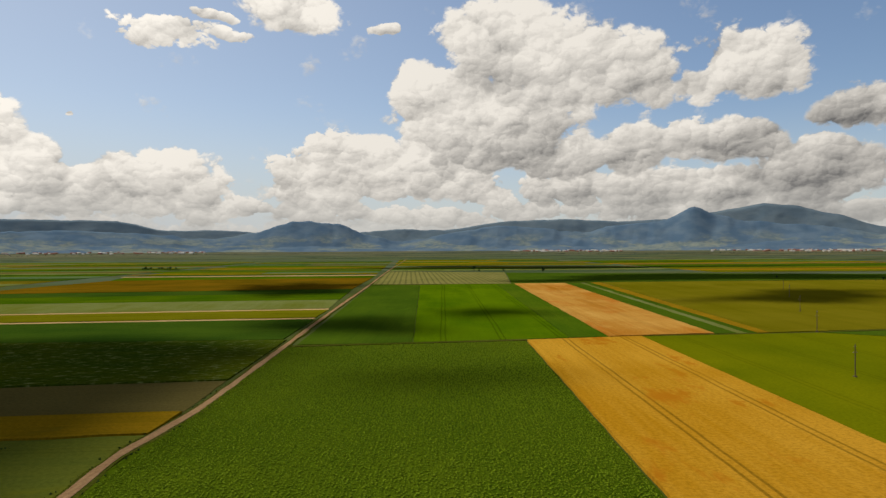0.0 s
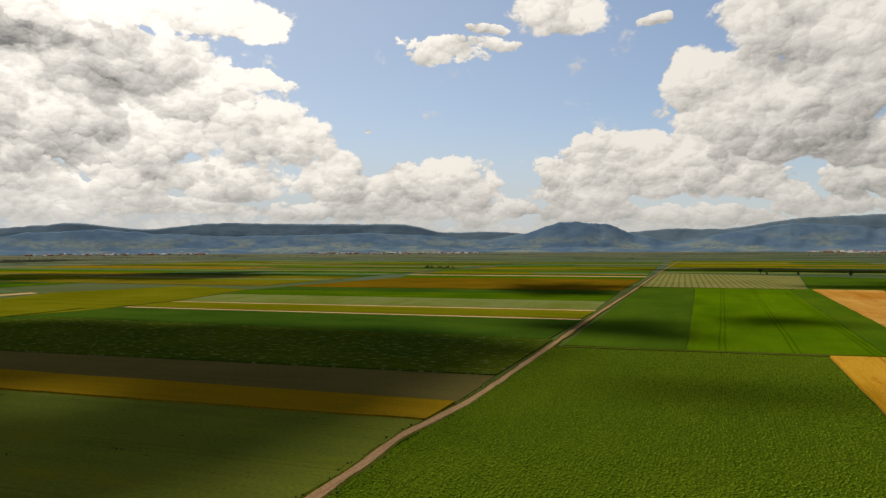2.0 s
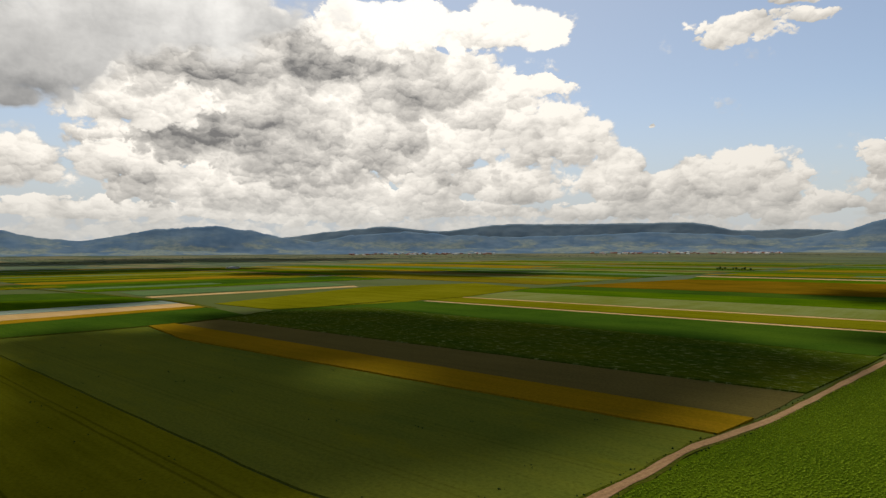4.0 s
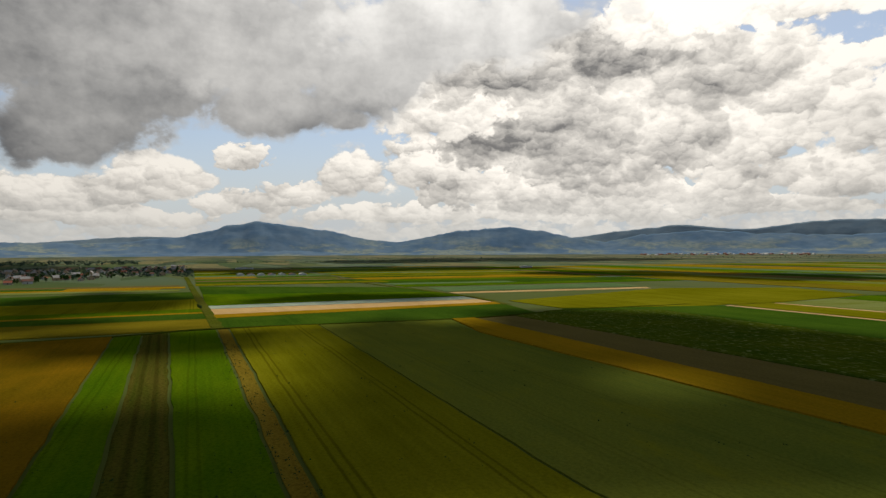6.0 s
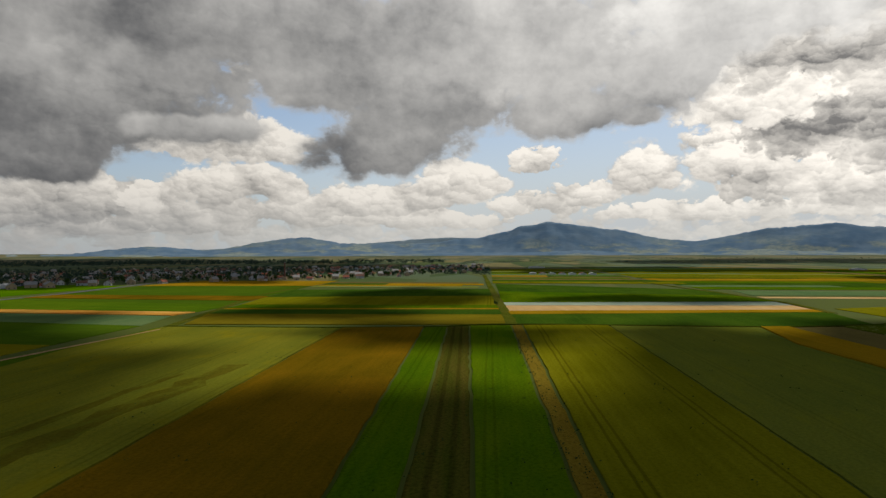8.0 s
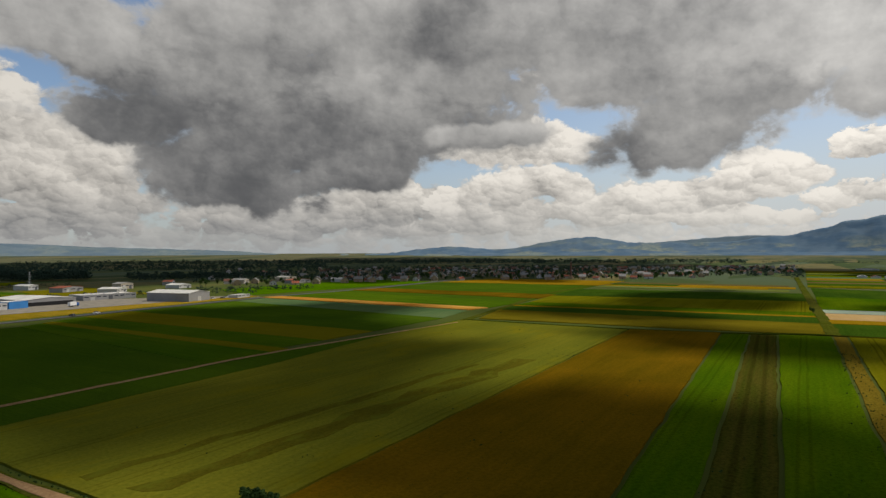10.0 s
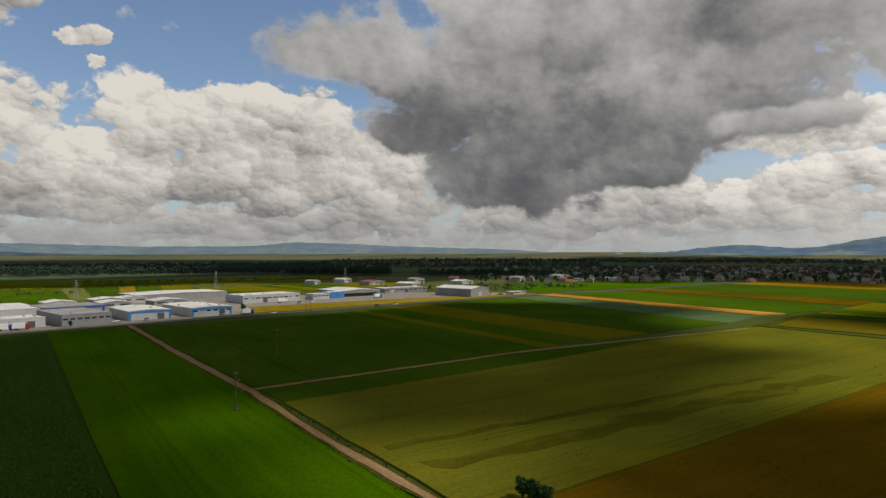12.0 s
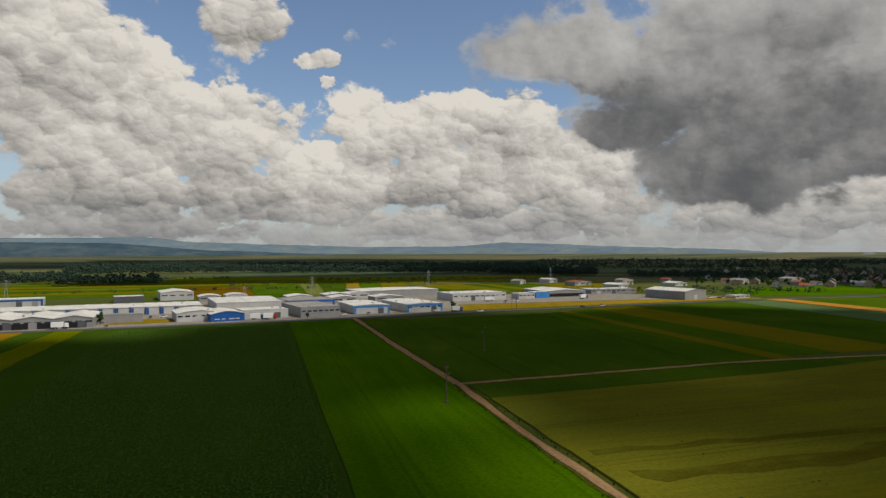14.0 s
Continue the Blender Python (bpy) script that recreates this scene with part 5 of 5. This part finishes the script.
def pylon(x, y, h):
    """A lattice mast of four legs with bracing and three arms."""
    t = thing("lattice_pylon", "grey steel lattice power pylon", "pylon", pose(x, y, 0, 0, 0, 20), "power pylons")
    legs = [(sx * 1.6, sy * 1.6) for sx, sy in ((-1, -1), (1, -1), (1, 1), (-1, 1))]
    for lx, ly in legs:
        part("leg", rod((lx, ly, 0), (lx * 0.12, ly * 0.12, h), 0.12, 0.08, 5), STEEL, t)
    for k in range(6):
        z0, z1 = h * k / 6, h * (k + 1) / 6
        f0, f1 = 1 - 0.88 * k / 6, 1 - 0.88 * (k + 1) / 6
        brace = bmesh.new()
        for a, b in zip(legs, legs[1:] + legs[:1]):
            rod((a[0] * f0, a[1] * f0, z0), (b[0] * f1, b[1] * f1, z1), 0.05, 0.05, 4, brace)
        part("brace", brace, STEEL, t)
    for z, w in ((h * 0.72, 3.2), (h * 0.84, 2.6), (h * 0.95, 1.8)):
        part("arm", rod((-w, 0, z), (w, 0, z), 0.1, 0.1, 5), STEEL, t)


for x, y, h in ((-1, -612, 17), (-134, -728, 19), (242, -576, 18), (-307, -785, 20), (60, -610, 9)):
    pylon(x, y, h)


def vehicle(kind, x, y, turn, paint, label):
    """A parked car or box truck."""
    t = thing(kind, label, "car" if kind == "car" else "truck", pose(x, y, 0.5, 0, 0, turn), "parked vehicles")
    if kind == "car":
        L, W = 4.3, 1.75
        part("body", prism([(-L / 2, 0.3), (-L / 2, 0.85), (-L * 0.2, 0.95), (L * 0.44, 0.9), (L / 2, 0.6), (L / 2, 0.3)], -W / 2, W / 2), paint, t)
        part("cabin", prism([(-L * 0.42, 0.9), (-L * 0.32, 1.42), (L * 0.06, 1.42), (L * 0.24, 0.9)], -W * 0.44, W * 0.44), GLASS, t, "dark glazed cabin")
        r, spots = 0.31, (-1.3, 1.35)
    else:
        L, W = 8.0, 2.45
        part("cargo_box", box(-L / 2, L * 0.22, -W / 2, W / 2, 0.9, 3.5, 0.05), CAR_WHITE, t)
        part("cab", box(L * 0.26, L / 2, -W / 2, W / 2, 0.6, 2.8, 0.15), paint, t)
        r, spots = 0.48, (-2.6, -1.4, 2.9)
    for sx in spots:
        for sy in (-1, 1):
            part("wheel", rod((sx, sy * (W / 2 - 0.22), r), (sx, sy * W / 2, r), r, r, 12), TYRE, t)


park = random.Random(3)
for i, (x, y) in enumerate(((-110, -407), (-190, -424), (-207, -428), (105, -362), (-330, -480), (-338, -478), (-344, -481), (-150, -480), (-160, -482), (60, -400), (-20, -404), (-36, -406), (-82, -418), (95, -412), (88, -414))):
    vehicle("car", x, y, -168 + park.uniform(-6, 6) + 90 * (i % 2), (CAR_WHITE, DARK_PANEL, CAR_WHITE, STEEL)[i % 4], ("white car parked by the road", "dark car parked in the yard", "white car parked by the road", "silver car parked in the yard")[i % 4])
for i, (x, y) in enumerate(((31, -388), (24, -389), (128, -364), (-95, -412), (-225, -500), (-320, -486), (-140, -492))):
    vehicle("truck", x, y, -165 + park.uniform(-8, 8), (BLUE_PANEL, RED, CAR_WHITE, BLUE_PANEL)[i % 4], "box truck with a white body parked in the factory yard")


# ---------------------------------------------------------------- trees
def tree(h, spread, seed, leaf=LEAF, clumps=70):
    """A broad-leaved tree: tapered trunk, limbs, and an uneven crown of many small clumps of leaves."""
    r = random.Random(seed)
    t = thing("tree", "broad dark green leafy tree", "tree", Matrix(), "trees of the plain")
    part("trunk", rod((0, 0, -0.2), (r.uniform(-0.2, 0.2), r.uniform(-0.2, 0.2), h * 0.45), h * 0.03, h * 0.016, 7), BARK, t)
    for i in range(5):
        a = i * 1.3 + r.random()
        part("limb", rod((0, 0, h * (0.25 + 0.03 * i)), (math.cos(a) * spread * 0.45, math.sin(a) * spread * 0.45, h * (0.5 + 0.06 * i)), h * 0.014, h * 0.005, 5), BARK, t)
    crown = bmesh.new()
    for i in range(clumps):
        while True:
            v = Vector((r.uniform(-1, 1), r.uniform(-1, 1), r.uniform(-1, 1)))
            e = 0.78 + 0.45 * noise.noise(v * 1.5 + Vector((seed, 0, 0)))
            if 0.35 * e < v.length < e:
                break
        s = r.uniform(0.10, 0.2) * spread
        made = bmesh.ops.create_icosphere(crown, subdivisions=1, radius=s)
        for q in made["verts"]:
            q.co *= r.uniform(0.6, 1.35)
            q.co.z *= 0.75
        bmesh.ops.translate(crown, verts=made["verts"], vec=(v.x * spread * 0.62, v.y * spread * 0.62, h * 0.62 + v.z * h * 0.38))
    part("crown", crown, leaf, t)
    return t


protos = [tree(7 + 2.2 * i, 3.6 + 0.9 * i + (i % 2), 20 + i) for i in range(5)]
tr = random.Random(12)
spots = []


def plant(x, y, z=0.0, size=1.0, k=None):
    k = tr.randrange(5) if k is None else k
    spots.append((k, pose(x, y, z, 0, 0, tr.uniform(0, 360)) @ Matrix.Scale(size, 4)))


plant(-63.4, -80.4, -0.6, 0.50, 1)
plant(-64.6, -79, -0.6, 0.42, 1)
plant(-62.4, -82, -0.7, 0.34, 3)
for x, y, s in ((2, -392, .4), (114, -382, .6), (-96, -428, .45), (50, 1019, .7), (58, 1018, .7), (97, 1014, .6), (155, 985, .8), (-60, -480, .4), (-470, -44, .35), (-476, -46, .3), (409, 776, .6)):
    plant(x, y, 0.2, s)
for i in range(14):
    plant(-539 + i * 5.2, 1137 - i * 0.6, 0.2, tr.uniform(0.35, 0.6))
for i in range(12):
    plant(480 + i * 9, 700 + i * 3 + tr.uniform(-3, 3), 0.2, tr.uniform(0.3, 0.5))


# ---------------------------------------------------------------- the village
def house(k):
    """A small village house: plastered walls, pitched roof with eaves, chimney, door and windows."""
    w, d, h = 6.8 + k % 3 * 1.3, 9 + k % 2 * 3, 2.6 + (k % 3) * 0.8
    t = thing("house", ("cream plastered village house with a red tiled roof", "white village house with a brown tiled roof", "ochre village house with a grey sheet roof")[k % 3], "house", Matrix(), "village houses")
    pk = w * 0.34
    part("wall", prism([(-w / 2, -0.3), (-w / 2, h), (0, h + pk), (w / 2, h), (w / 2, -0.3)], -d / 2, d / 2), PLASTER[k % 3], t)
    roof = part("roof", roof_shell([(-w / 2 - 0.5, h - 0.05), (0, h + pk + 0.28), (w / 2 + 0.5, h - 0.05)], -d / 2 - 0.4, d / 2 + 0.4, 0.22), TILES[k % 3], t)
    part("chimney", box(0.8, 1.5, 0.8, 1.5, h + pk * 0.5, h + pk + 1.0), CONCRETE, roof)
    for sy in (-1, 1):
        for wx in (-w * 0.26, w * 0.26):
            part("window", box(wx - 0.55, wx + 0.55, sy * d / 2 - 0.05, sy * d / 2 + 0.05, 1.0, 2.3), GLASS, t)
    part("door", box(-w / 2 - 0.05, -w / 2 + 0.05, -0.5, 0.5, 0, 2.1), BARK, t)
    return t


houses = [house(k) for k in range(6)]
vr = random.Random(77)
FRONT = [(96, 1280), (100, 1150), (105, 1010), (110, 945), (118, 915), (126, 895), (133, 850), (140, 800), (147, 800), (153, 850)]


def front(a):
    for (p, r), (q, s) in zip(FRONT, FRONT[1:]):
        if p <= a <= q:
            return r + (s - r) * (a - p) / (q - p)
    return FRONT[-1][1]


lots = []
for street in range(11):
    a = 96.5 + vr.random()
    while a < 146:
        r = front(a) + 14 + street * 62 + vr.uniform(-14, 14)
        if vr.random() < 0.62:
            lots.append((a, r, street))
        a += vr.uniform(0.7, 1.5) * 900 / r * (1 if a < 134 else 2.2)
vr.shuffle(lots)
for a, r, street in lots[:294]:
    v = heading(a) * r
    copy_thing(vr.choice(houses), pose(v.x, v.y, 0, 0, 0, a + vr.choice((0, 90, 180)) + vr.uniform(-12, 12)))
for i, ob in enumerate(houses):
    v = heading(112 + i * 4) * (front(112 + i * 4) + 8)
    ob.matrix_world = pose(v.x, v.y, 0, 0, 0, 30 * i)
for i in range(330):
    a = vr.uniform(96, 147)
    v = heading(a) * (front(a) + vr.uniform(4, 480) * vr.uniform(0.2, 1))
    plant(v.x, v.y, 0, vr.uniform(0.35, 0.7))
first = {}
for k, m in spots:
    if k in first:
        copy_thing(protos[k], m)
    else:
        first[k] = m
for k, m in first.items():
    protos[k].matrix_world = m
for k in set(range(5)) - set(first):
    protos[k].matrix_world = pose(-700 - 9 * k, -560, 0)


def chimney_stack(x, y, h):
    t = thing("chimney_stack", "tall brick chimney rising over the village", "chimney", pose(x, y, 0))
    part("shaft", rod((0, 0, -0.2), (0, 0, h), 1.5, 1.0, 14), TILES[1], t)
    part("rim", rod((0, 0, h - 0.1), (0, 0, h + 0.5), 1.25, 1.25, 14), CONCRETE, t)
    part("base", box(-3, 3, -3, 3, -0.2, 4.5), PLASTER[2], t)


chimney_stack(-880, -395, 25)
chimney_stack(-640, -600, 17)


def low_shed(x, y, w, label, mat=WHITE_ROOF):
    t = thing("farm_shed", label, "shed", pose(x, y, 0, 0, 0, 96), "sheds on the plain")
    part("wall", prism([(-w / 2, -0.2), (-w / 2, 2.6), (0, 4.2), (w / 2, 2.6), (w / 2, -0.2)], -5, 5), PLASTER[1], t)
    part("roof", roof_shell([(-w / 2 - 0.4, 2.6), (0, 4.5), (w / 2 + 0.4, 2.6)], -5.4, 5.4, 0.25), mat, t)
    part("door", box(-w / 2 - 0.06, -w / 2 + 0.06, -1.2, 1.2, 0, 2.2), DARK_PANEL, t)


for i in range(7):
    low_shed(-1126 + i * 3, -42 + i * 17, 12, "small white farm shed out on the plain", (WHITE_ROOF, TILES[0])[i % 2])
low_shed(-1432, 608, 30, "long white farm shed out on the plain")
low_shed(-1590, -50, 40, "long low farm shed", TILES[2])


# ---------------------------------------------------------------- woods, hedges and leafy rows
def clump_mesh(name, centres, sizes, mat, seed, flat=0.8):
    """Many small leafy clumps as one mesh: crumpled eight-sided lumps."""
    g = np.random.default_rng(seed)
    n = len(centres)
    base = np.array([(1, 0, 0), (-1, 0, 0), (0, 1, 0), (0, -1, 0), (0, 0, 1), (0, 0, -1)], float)
    tri = np.array([(0, 2, 4), (2, 1, 4), (1, 3, 4), (3, 0, 4), (2, 0, 5), (1, 2, 5), (3, 1, 5), (0, 3, 5)])
    turn = g.uniform(0, 6.28, n)
    v = base[None] * g.uniform(0.55, 1.3, (n, 6, 1))
    c, s = np.cos(turn)[:, None], np.sin(turn)[:, None]
    v = np.stack([v[..., 0] * c - v[..., 1] * s, v[..., 0] * s + v[..., 1] * c, v[..., 2] * flat], -1)
    v = v * np.asarray(sizes)[:, None, None] + np.asarray(centres)[:, None, :]
    f = (tri[None] + 6 * np.arange(n)[:, None, None]).reshape(-1, 3)
    me = bpy.data.meshes.new(name)
    me.vertices.add(n * 6)
    me.vertices.foreach_set("co", v.reshape(-1))
    me.loops.add(f.size)
    me.loops.foreach_set("vertex_index", f.reshape(-1).astype(np.int32))
    me.polygons.add(len(f))
    me.polygons.foreach_set("loop_start", np.arange(0, f.size, 3, dtype=np.int32))
    me.update(calc_edges=True)
    me.materials.append(mat)
    return me


def woods(label, patches, seed, per=11):
    """Distant trees too many to count. patches: middle bearing, bearing half width, near and far distance, number of trees, height."""
    g = np.random.default_rng(seed)
    pts, sizes = [], []
    for a, da, r0, r1, count, h in patches:
        for i in range(count):
            b, r = a + g.uniform(-da, da), g.uniform(r0, r1)
            v = heading(b) * r
            hh = h * g.uniform(0.55, 1.15)
            for j in range(per):
                z = hh * g.uniform(0.25, 0.9)
                w = hh * 0.28 * math.sin(min(1, z / hh + 0.2) * math.pi * 0.85)
                pts.append((v.x + g.normal(0, w), v.y + g.normal(0, w), z + rise(r)))
                sizes.append(hh * g.uniform(0.09, 0.18))
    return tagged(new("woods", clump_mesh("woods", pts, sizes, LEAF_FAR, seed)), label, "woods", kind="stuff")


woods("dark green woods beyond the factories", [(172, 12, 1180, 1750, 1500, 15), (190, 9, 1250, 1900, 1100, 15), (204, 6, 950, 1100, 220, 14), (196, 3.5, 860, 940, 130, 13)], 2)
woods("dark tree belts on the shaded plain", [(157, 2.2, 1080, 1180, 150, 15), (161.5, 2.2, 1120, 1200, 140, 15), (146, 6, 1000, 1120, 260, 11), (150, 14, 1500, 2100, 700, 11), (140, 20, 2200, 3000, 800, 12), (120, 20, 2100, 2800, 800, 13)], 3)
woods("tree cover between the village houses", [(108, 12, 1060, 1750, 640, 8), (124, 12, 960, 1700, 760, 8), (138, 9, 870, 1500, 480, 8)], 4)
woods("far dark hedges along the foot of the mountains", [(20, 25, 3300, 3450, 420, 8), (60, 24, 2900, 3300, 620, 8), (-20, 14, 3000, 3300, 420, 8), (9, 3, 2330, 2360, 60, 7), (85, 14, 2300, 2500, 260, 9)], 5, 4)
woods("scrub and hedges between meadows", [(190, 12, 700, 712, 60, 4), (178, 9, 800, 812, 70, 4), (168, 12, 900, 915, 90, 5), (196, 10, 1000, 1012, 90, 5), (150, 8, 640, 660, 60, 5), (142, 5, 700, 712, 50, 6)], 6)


def rows_of_plants(label, name, corners, ang, gap, step, size, mat, seed, z):
    """A field's leafy plants, row by row, within four corners."""
    g = np.random.default_rng(seed)
    q = np.array(corners, float)
    lo, hi = q.min(0) - 5, q.max(0) + 5
    u = np.arange(lo[0], hi[0], gap)
    w = np.arange(lo[1], hi[1], step)
    x, y = (a.ravel() for a in np.meshgrid(u, w))
    k = math.tan(radians(ang))
    x = x - (y - lo[1]) * k + g.normal(0, gap * 0.27, x.size)
    y = y + g.normal(0, step * 0.6, y.size)
    keep = np.ones(x.size, bool)
    area = sum(q[i][0] * q[i - 3][1] - q[i - 3][0] * q[i][1] for i in range(4))
    for i in range(4):
        (x0, y0), (x1, y1) = q[i], q[(i + 1) % 4]
        keep &= (((x1 - x0) * (y - y0) - (y1 - y0) * (x - x0)) * area > 0)
    keep &= g.random(x.size) > 0.05
    x, y = x[keep], y[keep]
    s = size * g.uniform(0.45, 1.4, x.size)
    c = np.stack([x, y, z + s * 0.3], -1)
    return tagged(new(name, clump_mesh(name, c, s, mat, seed, 0.7)), label, "crop plants", kind="stuff")


rows_of_plants("leafy potato plants in tight rows", "potato_plants", [(-62.4, 251), (34.6, 266), (34.6, 78), (-57.6, 76)], 0.0, 0.75, 0.37, 0.23, POTATO_LEAF, 31, 0.25)
rows_of_plants("dark green young maize plants in tight rows", "maize_plants", [(97, -348), (12, -368), (-6, -84), (62, -84)], 4.0, 0.75, 0.62, 0.33, MAIZE_LEAF, 32, 0.3)


def far_town():
    """Specks of houses at the foot of the mountains, far too many to count."""
    g = random.Random(41)
    bm_v, bm_f = [], []
    for i in range(420):
        v = heading(g.choice((g.uniform(-38, -23), g.uniform(-38, -28), g.uniform(-16, -6), g.uniform(20, 36), g.uniform(44, 58)))) * g.uniform(3750, 4050)
        z0, w, d, h = rise(v.length) - 0.5, g.uniform(4, 11), g.uniform(4, 8), g.uniform(3, 6)
        k = len(bm_v)
        for x, y in ((-w, -d), (w, -d), (w, d), (-w, d)):
            bm_v += [(v.x + x, v.y + y, z0), (v.x + x, v.y + y, z0 + h)]
        bm_v += [(v.x - w, v.y, z0 + h + 3), (v.x + w, v.y, z0 + h + 3)]
        for a in range(4):
            b = (a + 1) % 4
            bm_f.append((k + 2 * a, k + 2 * b, k + 2 * b + 1, k + 2 * a + 1))
        bm_f += [(k + 1, k + 3, k + 9, k + 8), (k + 5, k + 7, k + 8, k + 9), (k + 7, k + 1, k + 8), (k + 3, k + 5, k + 9)]
    m, n, skin = material("far_plaster_and_tile", 0.9)
    r = Val(n, n.node("ShaderNodeNewGeometry").outputs["Random Per Island"])
    n.link(n.mix(n.step(r, 0.35, 0.65), (0.30, 0.13, 0.09), (0.62, 0.60, 0.56)), skin.inputs["Base Color"])
    tagged(new("far_town", mesh_of("far_town", bm_v, bm_f, m)), "specks of white and red roofed houses at the foot of the mountains", "town", kind="stuff")


far_town()


def weed_tufts():
    """Low dark tufts of weeds scattered through the crops, and along the track edges."""
    g = np.random.default_rng(9)
    pts, sizes = [], []
    for i in range(420):
        x, y = g.uniform(-330, -70), g.uniform(-180, 130)
        if g.random() < 0.4:
            x = g.uniform(-300, -100)
            y = 6 + 0.12 * (x + 100) + g.normal(0, 2)
        for j in range(g.integers(1, 4)):
            pts.append((x + g.normal(0, 0.9), y + g.normal(0, 0.5), 0.5))
            sizes.append(g.uniform(0.10, 0.26))
    line = ROAD_LINE[:14]
    for (x0, y0), (x1, y1) in zip(line, line[1:]):
        for i in range(int(math.hypot(x1 - x0, y1 - y0) * 0.8)):
            f, side = g.random(), g.choice((-1, 1))
            off = side * g.uniform(1.7, 2.7)
            pts.append((x0 + (x1 - x0) * f + off, y0 + (y1 - y0) * f, 0.42))
            sizes.append(g.uniform(0.12, 0.36))
    tagged(new("weeds", clump_mesh("weeds", pts, sizes, LEAF, 9, 0.8)), "low dark tufts of weeds among the crops", "weeds", kind="stuff")


weed_tufts()

field("worn_band", "brown thin band across the grey green grain", WORN, [(-56, -106), (-60, -99), (-210, -108), (-208, -116)], 0.45, 5.0)
field("worn_band", "narrow brown line across the grey green grain", WORN, [(-54, -118), (-54, -115), (-190, -120), (-190, -123)], 0.45, 2.6)
